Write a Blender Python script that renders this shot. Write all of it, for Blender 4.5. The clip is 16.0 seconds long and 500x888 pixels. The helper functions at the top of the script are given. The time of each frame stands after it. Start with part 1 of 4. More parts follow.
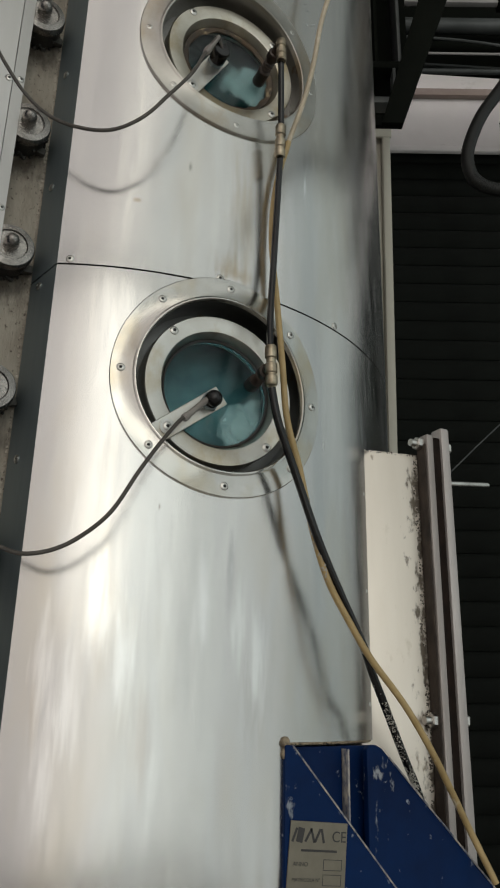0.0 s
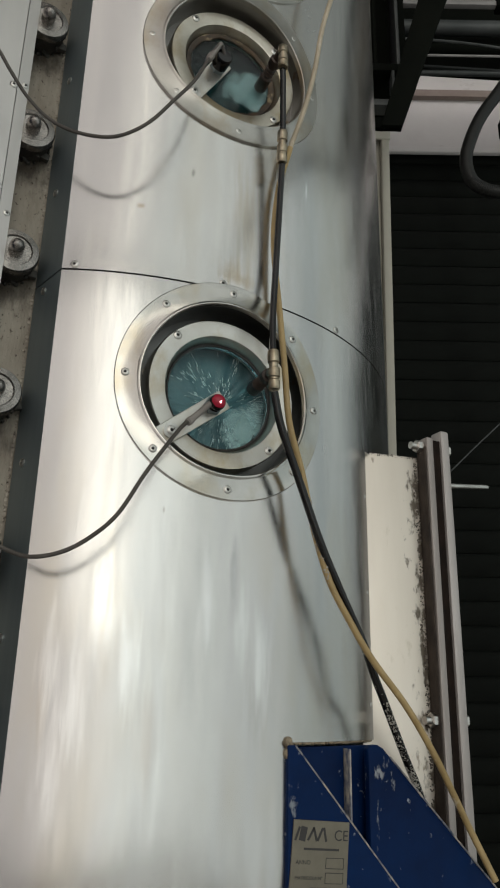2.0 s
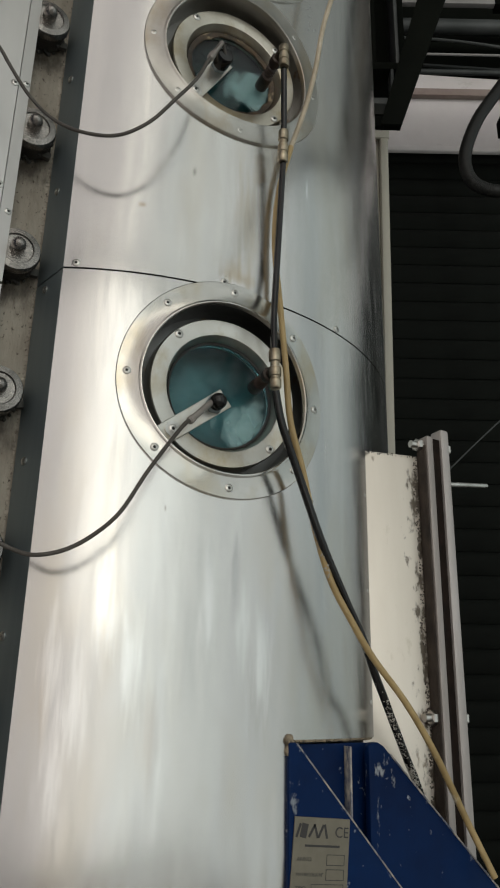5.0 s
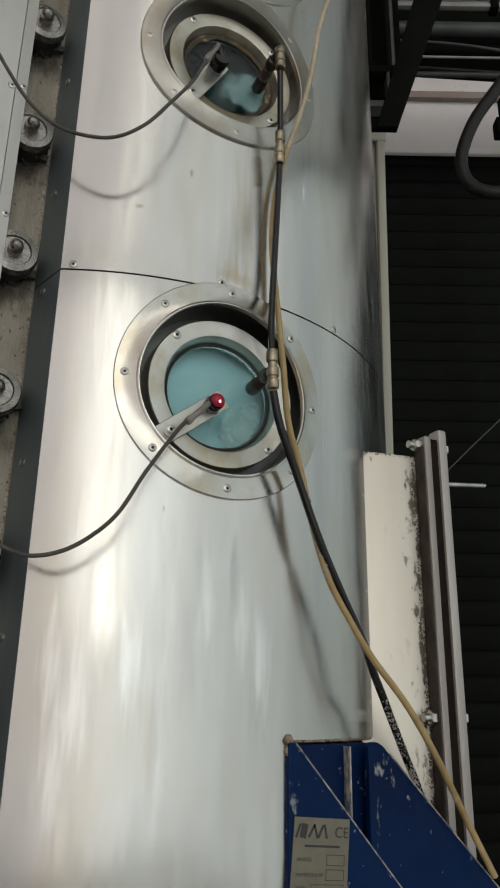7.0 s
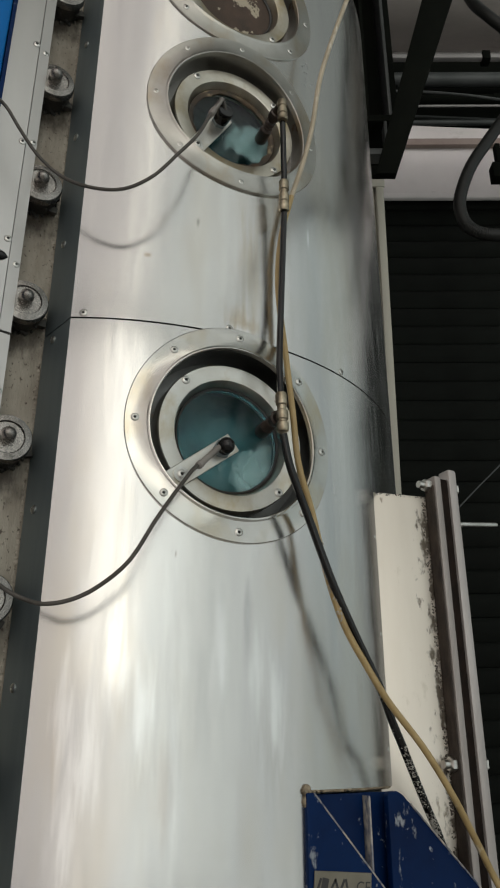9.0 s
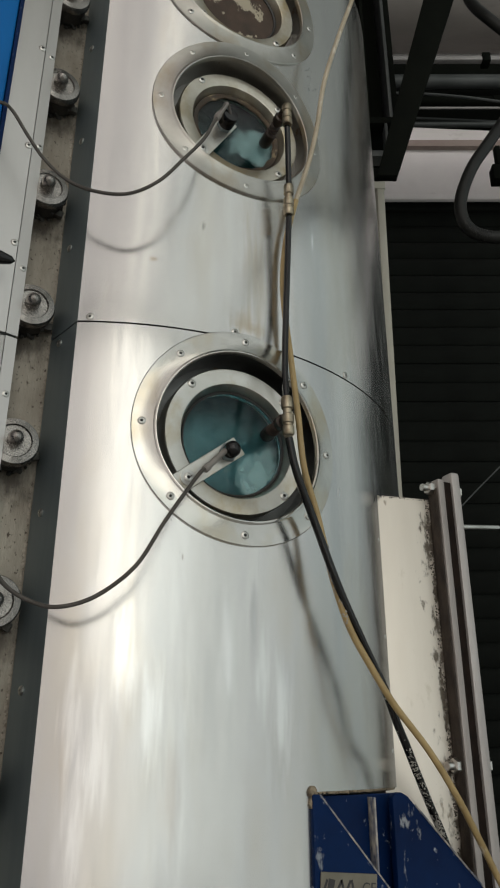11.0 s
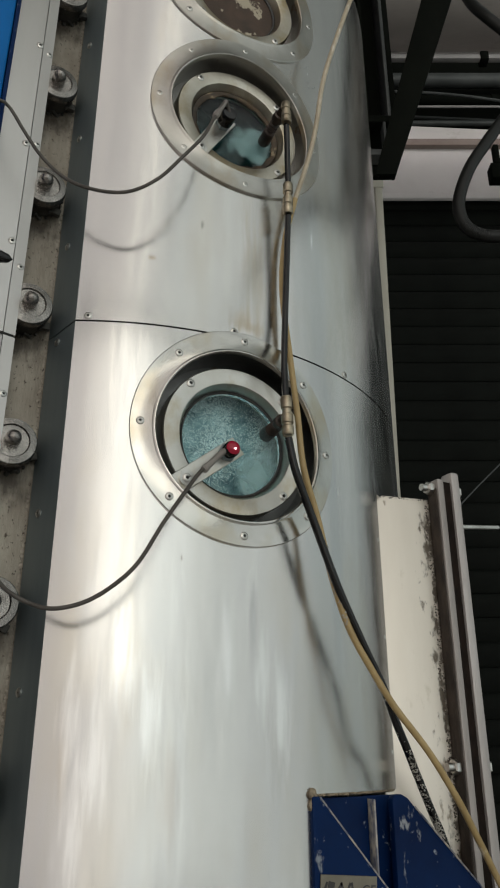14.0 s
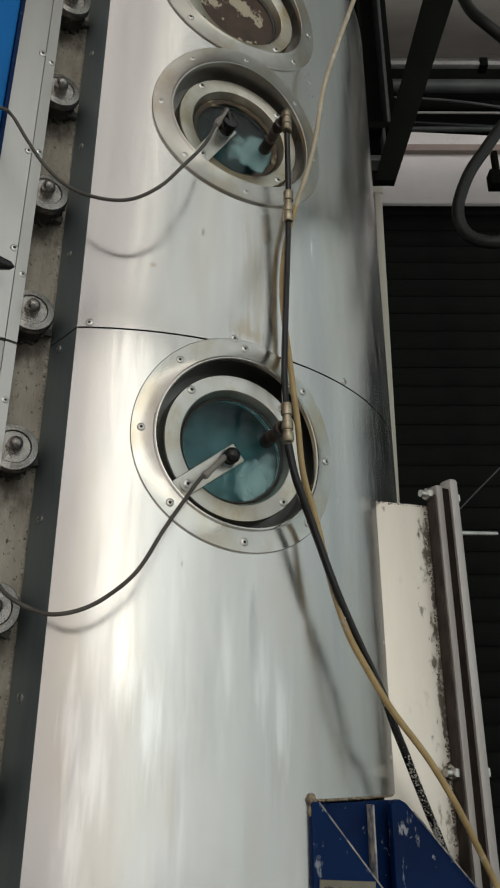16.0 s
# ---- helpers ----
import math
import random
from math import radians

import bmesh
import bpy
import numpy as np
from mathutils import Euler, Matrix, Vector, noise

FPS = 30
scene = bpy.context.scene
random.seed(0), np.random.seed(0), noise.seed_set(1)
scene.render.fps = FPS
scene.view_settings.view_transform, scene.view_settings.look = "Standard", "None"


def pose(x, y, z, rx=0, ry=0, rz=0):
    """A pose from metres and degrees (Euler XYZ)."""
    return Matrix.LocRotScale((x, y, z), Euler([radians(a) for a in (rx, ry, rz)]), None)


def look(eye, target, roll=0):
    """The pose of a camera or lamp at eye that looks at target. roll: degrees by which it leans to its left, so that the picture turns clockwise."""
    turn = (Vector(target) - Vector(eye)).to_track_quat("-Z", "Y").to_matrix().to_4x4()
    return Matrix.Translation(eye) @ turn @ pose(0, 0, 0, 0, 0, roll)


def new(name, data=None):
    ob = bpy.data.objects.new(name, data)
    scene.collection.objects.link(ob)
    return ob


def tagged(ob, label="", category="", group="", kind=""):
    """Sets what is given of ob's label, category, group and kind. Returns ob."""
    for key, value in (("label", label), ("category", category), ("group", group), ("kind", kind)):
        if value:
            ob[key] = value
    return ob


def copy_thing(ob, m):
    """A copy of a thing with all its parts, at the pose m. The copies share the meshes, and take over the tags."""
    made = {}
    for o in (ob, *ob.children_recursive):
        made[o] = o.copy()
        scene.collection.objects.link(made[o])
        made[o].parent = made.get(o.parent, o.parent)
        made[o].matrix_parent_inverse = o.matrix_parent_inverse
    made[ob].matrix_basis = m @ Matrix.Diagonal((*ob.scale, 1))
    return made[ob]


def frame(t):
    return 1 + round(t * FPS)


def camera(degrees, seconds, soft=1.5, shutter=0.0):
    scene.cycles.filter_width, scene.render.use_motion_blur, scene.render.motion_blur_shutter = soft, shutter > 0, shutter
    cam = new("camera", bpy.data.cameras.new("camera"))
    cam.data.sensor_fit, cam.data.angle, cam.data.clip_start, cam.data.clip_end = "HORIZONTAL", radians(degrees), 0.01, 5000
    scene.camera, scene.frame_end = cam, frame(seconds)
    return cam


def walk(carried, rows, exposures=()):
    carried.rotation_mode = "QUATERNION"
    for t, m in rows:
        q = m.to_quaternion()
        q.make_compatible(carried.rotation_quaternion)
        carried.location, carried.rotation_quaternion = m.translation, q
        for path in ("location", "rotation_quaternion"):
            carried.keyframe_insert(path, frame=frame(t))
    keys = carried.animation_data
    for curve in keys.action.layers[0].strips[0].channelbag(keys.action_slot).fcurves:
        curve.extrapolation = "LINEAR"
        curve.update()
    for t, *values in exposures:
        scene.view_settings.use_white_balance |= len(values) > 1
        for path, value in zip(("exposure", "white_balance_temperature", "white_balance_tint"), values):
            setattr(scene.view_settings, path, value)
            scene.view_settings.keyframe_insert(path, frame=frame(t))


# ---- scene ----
# ---------------------------------------------------------------- camera
cam = camera(36.73, 16.0, 2.0)


def view(x, y, z, yaw, pitch, roll):
    return pose(x, y, z, 90 + pitch, 0, -yaw) @ pose(0, 0, 0, 0, 0, roll)


PATH = [
    (0.0, -0.3838, -1.4038, 1.5473, 25.8796, 19.0092, 1.2980),
    (0.5, -0.3870, -1.4031, 1.5458, 25.9407, 19.0090, 1.2976),
    (1.0, -0.3966, -1.4110, 1.5484, 26.0255, 18.9695, 1.2667),
    (1.5, -0.3984, -1.4128, 1.5497, 26.0605, 18.9779, 1.2350),
    (2.0, -0.3962, -1.4123, 1.5493, 26.0853, 18.9320, 1.2406),
    (2.5, -0.4012, -1.4092, 1.5477, 26.2181, 18.8981, 1.2168),
    (3.0, -0.4033, -1.4089, 1.5487, 26.2458, 18.8285, 1.2258),
    (3.5, -0.4051, -1.4088, 1.5492, 26.3321, 18.8136, 1.2145),
    (4.0, -0.4029, -1.4089, 1.5485, 26.2951, 18.8258, 1.2126),
    (6.5, -0.4022, -1.4184, 1.5492, 26.4661, 18.7329, 1.1840),
    (7.0, -0.4017, -1.4126, 1.5448, 26.4362, 19.0485, 0.9296),
    (7.5, -0.4076, -1.4150, 1.5453, 26.1970, 20.5611, 0.4188),
    (8.0, -0.4070, -1.4131, 1.5443, 26.0748, 21.7970, 0.1138),
    (8.5, -0.4052, -1.4109, 1.5432, 26.0355, 22.1479, 0.0384),
    (9.0, -0.4095, -1.4095, 1.5451, 26.0562, 22.2991, 0.0409),
    (11.5, -0.4236, -1.4128, 1.5494, 26.2743, 22.2759, 0.0124),
    (12.0, -0.4245, -1.4157, 1.5520, 26.2775, 22.2854, -0.0039),
    (12.5, -0.4295, -1.4115, 1.5520, 26.4091, 22.2533, -0.0120),
    (13.0, -0.4293, -1.4075, 1.5516, 26.4325, 22.2434, -0.0088),
    (13.5, -0.4249, -1.4061, 1.5513, 26.4632, 22.2144, -0.0423),
    (14.0, -0.4237, -1.4054, 1.5517, 26.5084, 22.1780, -0.0461),
    (14.5, -0.4237, -1.4050, 1.5529, 26.5673, 22.1672, -0.0435),
    (15.0, -0.4201, -1.4053, 1.5526, 26.5195, 22.2125, -0.0173),
    (15.5, -0.4254, -1.4051, 1.5518, 26.6128, 22.3065, -0.0010),
    (16.0, -0.4285, -1.4114, 1.5536, 26.5870, 22.4179, 0.0527),
]
walk(cam, [(r[0], view(*r[1:])) for r in PATH])

# ---------------------------------------------------------------- world and lamps
R = 0.5354          # radius of the tower's steel skin
Z2, Z1, Z3 = 1.96, 2.5416, 2.8515   # heights of the three portholes
HALL = pose(-0.4295, -1.4115, 0, 0, 0, -26.41)   # the hall stands askew to the tower

world = bpy.data.worlds.new("hall_air")
world.use_nodes = True
scene.world = world
world.node_tree.nodes["Background"].inputs[0].default_value = (0.85, 0.9, 0.82, 1)
world.node_tree.nodes["Background"].inputs[1].default_value = 0.05
scene.view_settings.exposure = 0.0


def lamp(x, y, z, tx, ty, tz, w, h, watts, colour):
    data = bpy.data.lights.new("unseen_fill_light", "AREA")
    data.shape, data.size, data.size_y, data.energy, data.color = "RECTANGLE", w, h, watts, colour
    ob = new("unseen_fill_light", data)
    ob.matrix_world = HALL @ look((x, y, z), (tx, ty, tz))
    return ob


# unseen area lights added behind the camera, east, over the shutter and overhead
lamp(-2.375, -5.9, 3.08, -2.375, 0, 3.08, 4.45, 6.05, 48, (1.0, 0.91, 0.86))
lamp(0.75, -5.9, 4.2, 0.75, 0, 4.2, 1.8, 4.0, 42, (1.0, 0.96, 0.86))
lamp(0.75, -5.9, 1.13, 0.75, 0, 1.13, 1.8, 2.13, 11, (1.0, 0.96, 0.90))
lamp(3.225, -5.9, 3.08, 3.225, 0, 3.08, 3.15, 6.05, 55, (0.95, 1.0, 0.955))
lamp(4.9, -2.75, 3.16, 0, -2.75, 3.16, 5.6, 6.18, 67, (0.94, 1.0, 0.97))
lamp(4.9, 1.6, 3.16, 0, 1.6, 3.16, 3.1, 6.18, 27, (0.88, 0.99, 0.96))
# added strip light that brightens the off-white wall
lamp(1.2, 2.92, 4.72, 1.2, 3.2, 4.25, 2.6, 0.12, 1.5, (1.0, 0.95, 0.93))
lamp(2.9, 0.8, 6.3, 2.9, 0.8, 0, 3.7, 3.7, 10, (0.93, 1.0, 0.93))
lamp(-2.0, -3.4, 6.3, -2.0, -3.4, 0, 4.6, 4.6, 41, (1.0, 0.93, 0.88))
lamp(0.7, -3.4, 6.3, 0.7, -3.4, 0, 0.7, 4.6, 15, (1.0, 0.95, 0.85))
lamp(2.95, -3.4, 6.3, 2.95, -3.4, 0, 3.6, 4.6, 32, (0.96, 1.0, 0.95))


# ---------------------------------------------------------------- materials
def mat(name, col, col2=None, rough=0.5, metal=0.0, scale=(8, 8, 8), fine=60, bump=0.1, rvar=0.1,
        stain=None, stain_scale=(5, 5, 5), stain_at=0.62, stain_soft=0.08, aniso=0.0, coat=0.0, spec=0.5, smear=None, spots=(), detail=6, spot_soft=1.2, spot_grain=(90, 90, 40)):
    m = bpy.data.materials.new(name)
    m.use_nodes = True
    nt = m.node_tree
    n, l = nt.nodes, nt.links
    b = n["Principled BSDF"]
    tc = n.new("ShaderNodeTexCoord")

    def mapped(sc):
        mp = n.new("ShaderNodeMapping")
        mp.inputs["Scale"].default_value = sc
        l.new(tc.outputs["Object"], mp.inputs[0])
        return mp.outputs[0]

    def noise_tex(vec, sc, det=detail):
        t = n.new("ShaderNodeTexNoise")
        t.inputs["Scale"].default_value, t.inputs["Detail"].default_value = sc, det
        t.inputs["Roughness"].default_value = 0.6
        l.new(vec, t.inputs["Vector"])
        return t.outputs["Fac"]

    def ramp(fac, lo, hi, a, c):
        r = n.new("ShaderNodeValToRGB")
        r.color_ramp.elements[0].position, r.color_ramp.elements[1].position = lo, hi
        r.color_ramp.elements[0].color, r.color_ramp.elements[1].color = a, c
        l.new(fac, r.inputs[0])
        return r.outputs[0]

    big = noise_tex(mapped(scale), 1.0)
    small = noise_tex(mapped(scale), fine / 8.0)
    c1, c2 = (*col, 1), (*(col2 or [v * 0.75 for v in col]), 1)
    colour = ramp(big, 0.32, 0.68, c1, c2)
    if stain:
        mask = ramp(noise_tex(mapped(stain_scale), 1.0), stain_at, stain_at + stain_soft, (0, 0, 0, 1), (1, 1, 1, 1))
        mix = n.new("ShaderNodeMix")
        mix.data_type = "RGBA"
        l.new(mask, mix.inputs[0])
        l.new(colour, mix.inputs[6])
        mix.inputs[7].default_value = (*stain, 1)
        colour = mix.outputs[2]
    for (px, py, pz), (rx, rz), tint, amount in spots:
        sub = n.new("ShaderNodeVectorMath")
        sub.operation = "SUBTRACT"
        l.new(tc.outputs["Object"], sub.inputs[0])
        sub.inputs[1].default_value = (px, py, pz)
        mul = n.new("ShaderNodeVectorMath")
        mul.operation = "MULTIPLY"
        l.new(sub.outputs[0], mul.inputs[0])
        mul.inputs[1].default_value = (1 / rx, 1 / rx, 1 / rz)
        ln = n.new("ShaderNodeVectorMath")
        ln.operation = "LENGTH"
        l.new(mul.outputs[0], ln.inputs[0])
        ma = n.new("ShaderNodeMath")
        ma.operation = "MULTIPLY_ADD"
        l.new(noise_tex(mapped(spot_grain), 1.0), ma.inputs[0])
        ma.inputs[1].default_value = 2.2
        l.new(ln.outputs["Value"], ma.inputs[2])
        fall = n.new("ShaderNodeMapRange")
        fall.interpolation_type = "SMOOTHSTEP"
        fall.inputs["From Min"].default_value, fall.inputs["From Max"].default_value = 1.0, 1.0 + spot_soft
        fall.inputs["To Min"].default_value, fall.inputs["To Max"].default_value = amount, 0.0
        l.new(ma.outputs[0], fall.inputs["Value"])
        mix = n.new("ShaderNodeMix")
        mix.data_type = "RGBA"
        l.new(fall.outputs[0], mix.inputs[0])
        l.new(colour, mix.inputs[6])
        mix.inputs[7].default_value = (*tint, 1)
        colour = mix.outputs[2]
    l.new(colour, b.inputs["Base Color"])
    rr = n.new("ShaderNodeMapRange")
    rr.inputs["To Min"].default_value, rr.inputs["To Max"].default_value = max(0.02, rough - rvar), min(1, rough + rvar)
    l.new(small, rr.inputs["Value"])
    rough_out = rr.outputs[0]
    if smear:
        wipe = n.new("ShaderNodeMapRange")
        wipe.inputs["From Min"].default_value, wipe.inputs["From Max"].default_value = 0.38, 0.62
        wipe.inputs["To Min"].default_value, wipe.inputs["To Max"].default_value = -smear[1], smear[1]
        l.new(noise_tex(mapped(smear[0]), 1.0, 2), wipe.inputs["Value"])
        add = n.new("ShaderNodeMath")
        l.new(rough_out, add.inputs[0])
        l.new(wipe.outputs[0], add.inputs[1])
        rough_out = add.outputs[0]
    l.new(rough_out, b.inputs["Roughness"])
    b.inputs["Metallic"].default_value = metal
    b.inputs["Specular IOR Level"].default_value = spec
    if aniso:
        b.inputs["Anisotropic"].default_value = aniso
        tg = n.new("ShaderNodeTangent")
        tg.direction_type, tg.axis = "RADIAL", "Z"
        l.new(tg.outputs[0], b.inputs["Tangent"])
    if coat:
        b.inputs["Coat Weight"].default_value = coat
    if bump:
        bp = n.new("ShaderNodeBump")
        bp.inputs["Strength"].default_value, bp.inputs["Distance"].default_value = bump, 0.002
        l.new(small, bp.inputs["Height"])
        l.new(bp.outputs[0], b.inputs["Normal"])
    return m


# pale vertical glints on the lower skin, painted in as colour
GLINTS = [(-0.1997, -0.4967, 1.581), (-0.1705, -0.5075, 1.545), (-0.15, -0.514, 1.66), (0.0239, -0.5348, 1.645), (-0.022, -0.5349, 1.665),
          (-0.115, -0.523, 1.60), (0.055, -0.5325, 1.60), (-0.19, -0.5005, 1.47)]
STEEL = mat("brushed_stainless", (0.70, 0.69, 0.67), (0.54, 0.54, 0.54), 0.20, 1.0, (10, 10, 1.1), 70, 0.035, 0.11,
            (0.58, 0.545, 0.48), (9, 9, 2.4), 0.5, stain_soft=0.3, smear=((22, 22, 2.6), 0.02), detail=3, aniso=0.8, spot_grain=(110, 110, 10),
            spots=[((0.0, -0.5354, 2.146), (0.024, 0.032), (0.45, 0.34, 0.20), 0.5),
                   ((0.012, -0.5354, 2.135), (0.036, 0.016), (0.42, 0.30, 0.17), 0.5),
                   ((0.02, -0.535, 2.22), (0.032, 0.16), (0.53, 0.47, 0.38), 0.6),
                   ((-0.205, -0.494, 1.54), (0.012, 0.06), (0.50, 0.42, 0.31), 0.35),
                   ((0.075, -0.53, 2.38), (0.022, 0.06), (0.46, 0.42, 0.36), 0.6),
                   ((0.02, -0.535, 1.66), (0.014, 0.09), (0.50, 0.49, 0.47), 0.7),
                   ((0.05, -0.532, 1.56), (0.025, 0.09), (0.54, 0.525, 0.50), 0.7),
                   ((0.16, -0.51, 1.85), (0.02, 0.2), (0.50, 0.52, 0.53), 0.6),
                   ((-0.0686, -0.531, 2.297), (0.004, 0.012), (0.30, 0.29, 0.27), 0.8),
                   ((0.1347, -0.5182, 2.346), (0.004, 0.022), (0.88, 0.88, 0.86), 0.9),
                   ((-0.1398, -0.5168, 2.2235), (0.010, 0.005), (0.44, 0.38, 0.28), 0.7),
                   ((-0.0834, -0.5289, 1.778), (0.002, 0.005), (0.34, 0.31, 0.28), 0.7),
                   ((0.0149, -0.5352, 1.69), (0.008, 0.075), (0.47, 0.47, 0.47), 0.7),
                   # bright glints of the steel painted in as pale spots
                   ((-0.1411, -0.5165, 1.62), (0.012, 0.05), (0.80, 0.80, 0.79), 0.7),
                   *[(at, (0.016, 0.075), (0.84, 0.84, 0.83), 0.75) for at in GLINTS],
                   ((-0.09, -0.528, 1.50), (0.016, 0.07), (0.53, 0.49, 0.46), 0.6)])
STEEL_RING = mat("ring_stainless", (0.64, 0.63, 0.60), (0.50, 0.49, 0.46), 0.20, 1.0, (12, 12, 12), 60, 0.02, 0.1,
                 (0.50, 0.44, 0.33), (14, 14, 9), 0.48, stain_soft=0.25, smear=((22, 22, 22), 0.02))
RING_OLD = mat("dull_ring_stainless", (0.50, 0.485, 0.455), (0.38, 0.37, 0.34), 0.34, 1.0, (12, 12, 12), 60, 0.02, 0.06,
               (0.36, 0.30, 0.22), (14, 14, 9), 0.5, stain_soft=0.25)
STEEL_FLANGE = mat("turned_stainless", (0.66, 0.65, 0.61), (0.55, 0.53, 0.48), 0.335, 1.0, (16, 16, 16), 60, 0.02, 0.08,
                   (0.46, 0.38, 0.25), (20, 20, 12), 0.5, stain_soft=0.25, smear=((26, 26, 26), 0.025))
STEEL_OLD = mat("tarnished_stainless", (0.60, 0.57, 0.50), (0.44, 0.40, 0.33), 0.34, 1.0, (16, 16, 16), 60, 0.02, 0.08,
                (0.36, 0.28, 0.16), (18, 18, 12), 0.48, stain_soft=0.25, smear=((26, 26, 26), 0.025))
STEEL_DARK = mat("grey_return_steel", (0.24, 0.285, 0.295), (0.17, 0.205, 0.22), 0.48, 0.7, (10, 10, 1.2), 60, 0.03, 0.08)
# one recess steel in two tones: shaded for the lower porthole, lit above
RECESS_SHADED = mat("shaded_recess_steel", (0.19, 0.19, 0.185), (0.10, 0.10, 0.095), 0.33, 1.0, (12, 12, 12), 50, 0.03, 0.1,
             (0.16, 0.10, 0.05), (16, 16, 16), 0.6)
RECESS_LIT = mat("lit_recess_steel", (0.46, 0.45, 0.43), (0.30, 0.29, 0.275), 0.34, 1.0, (12, 12, 12), 50, 0.03, 0.06,
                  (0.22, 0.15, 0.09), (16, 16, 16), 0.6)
BLACKGAP = mat("dark_gap", (0.015, 0.015, 0.015), (0.03, 0.03, 0.03), 0.8)
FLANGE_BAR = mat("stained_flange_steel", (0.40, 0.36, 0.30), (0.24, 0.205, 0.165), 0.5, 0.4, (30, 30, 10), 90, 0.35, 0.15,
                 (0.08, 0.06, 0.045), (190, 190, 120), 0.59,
                 # dark spot below each knob: grease together with the knob's painted-in shade
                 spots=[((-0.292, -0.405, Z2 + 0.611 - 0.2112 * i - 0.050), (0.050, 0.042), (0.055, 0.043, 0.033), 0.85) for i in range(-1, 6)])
PANEL_PALE = mat("pale_stainless", (0.60, 0.575, 0.555), (0.52, 0.50, 0.48), 0.36, 0.9, (10, 10, 1.5), 70, 0.03, 0.08)
KNOB = mat("cast_knob_steel", (0.35, 0.33, 0.31), (0.15, 0.14, 0.13), 0.24, 0.95, (40, 40, 40), 90, 0.3, 0.15,
           (0.10, 0.09, 0.08), (70, 70, 70), 0.58, stain_soft=0.16)
KNOB_DARK = mat("greasy_knob_body", (0.10, 0.095, 0.085), (0.04, 0.038, 0.035), 0.45, 0.7, (50, 50, 50), 90, 0.3, 0.15)
SCREW = mat("screw_steel", (0.66, 0.65, 0.62), (0.5, 0.49, 0.46), 0.3, 1.0, (60, 60, 60), 60, 0.0)
SOCKET = mat("screw_socket", (0.03, 0.03, 0.03), (0.02, 0.02, 0.02), 0.6, 0.5, (60, 60, 60), 60, 0.0)
RUBBER = mat("black_rubber", (0.004, 0.004, 0.0045), (0.008, 0.0075, 0.0075), 0.13, 0.0, (30, 30, 30), 90, 0.0, 0.04, spec=0.45)
CABLE = mat("dark_grey_cable", (0.06, 0.054, 0.048), (0.10, 0.09, 0.08), 0.4, 0.0, (30, 30, 30), 80, 0.1, spec=0.3)
SLEEVE = mat("grey_cable_sleeve", (0.20, 0.18, 0.165), (0.27, 0.25, 0.23), 0.45, 0.0, (30, 30, 30), 80, 0.1)
CONDUIT = mat("dull_black_conduit", (0.010, 0.0105, 0.010), (0.017, 0.017, 0.016), 0.42, 0.0, (20, 20, 20), 80, 0.05, spec=0.3)
CRUST = mat("white_crust", (0.55, 0.53, 0.48), (0.3, 0.28, 0.25), 0.9, 0.0, (90, 90, 90), 90, 0.6)
YELLOW_OLD = mat("greyed_yellow_hose", (0.50, 0.43, 0.32), (0.38, 0.32, 0.23), 0.35, 0.0, (25, 25, 25), 80, 0.15, 0.1,
                 (0.66, 0.62, 0.54), (40, 40, 18), 0.58)
YELLOW = mat("yellowed_hose", (0.45, 0.325, 0.15), (0.32, 0.225, 0.095), 0.42, 0.0, (25, 25, 25), 80, 0.15, 0.1,
             (0.62, 0.55, 0.42), (30, 30, 14), 0.6)
BRASS = mat("nickel_brass", (0.46, 0.40, 0.30), (0.22, 0.175, 0.12), 0.34, 1.0, (60, 60, 60), 60, 0.1, 0.1)
BROWN_FIT = mat("brown_fitting", (0.055, 0.035, 0.025), (0.02, 0.016, 0.014), 0.35, 0.3, (60, 60, 60), 60, 0.15)
BLUE = mat("blue_paint", (0.001, 0.019, 0.086), (0.001, 0.010, 0.048), 0.5, 0.0, (8, 8, 8), 60, 0.12, 0.1,
           (0.30, 0.33, 0.38), (60, 60, 60), 0.645, spec=0.1, spot_soft=0.3,
           spots=[((0.256, -0.5155, 1.463), (0.07, 0.055), (0.34, 0.36, 0.38), 0.85), ((0.102, -0.5325, 1.44), (0.03, 0.07), (0.30, 0.33, 0.36), 0.8),
                  ((0.24, -0.5155, 1.41), (0.012, 0.09), (0.30, 0.33, 0.36), 0.7)])
BLUE_LIGHT = mat("bright_blue_paint", (0.003, 0.15, 0.46), (0.003, 0.12, 0.38), 0.45, 0.0, (6, 6, 3), 50, 0.08, spec=0.2)
WORN = mat("worn_white_edge", (0.55, 0.50, 0.42), (0.03, 0.06, 0.14), 0.6, 0.0, (140, 140, 60), 90, 0.4)
DUCT = mat("duct_stainless", (0.78, 0.715, 0.64), (0.69, 0.625, 0.55), 0.42, 0.9, (9, 9, 1.4), 60, 0.03, 0.08,
           (0.50, 0.44, 0.35), (22, 22, 12), 0.62, stain_soft=0.15, spot_soft=0.35,
           spots=[((0.3735, -0.4745, 1.45), (0.074, 6.0), (0.13, 0.105, 0.08), 0.95),
                  ((0.327, -0.466, 1.9395), (0.3, 0.011), (0.12, 0.085, 0.05), 0.9),
                  ((0.29, -0.459, 1.925), (0.012, 0.016), (0.25, 0.20, 0.14), 0.7),
                  ((0.352, -0.471, 1.47), (0.022, 0.045), (0.36, 0.30, 0.23), 0.7)])
RUSTY = mat("rust_stained_flange", (0.015, 0.011, 0.009), (0.07, 0.052, 0.04), 0.8, 0.0, (40, 40, 18), 90, 0.5, 0.15)
RUST_SCALE = mat("grey_brown_scale", (0.17, 0.14, 0.115), (0.05, 0.038, 0.03), 0.8, 0.1, (60, 60, 60), 90, 0.4)
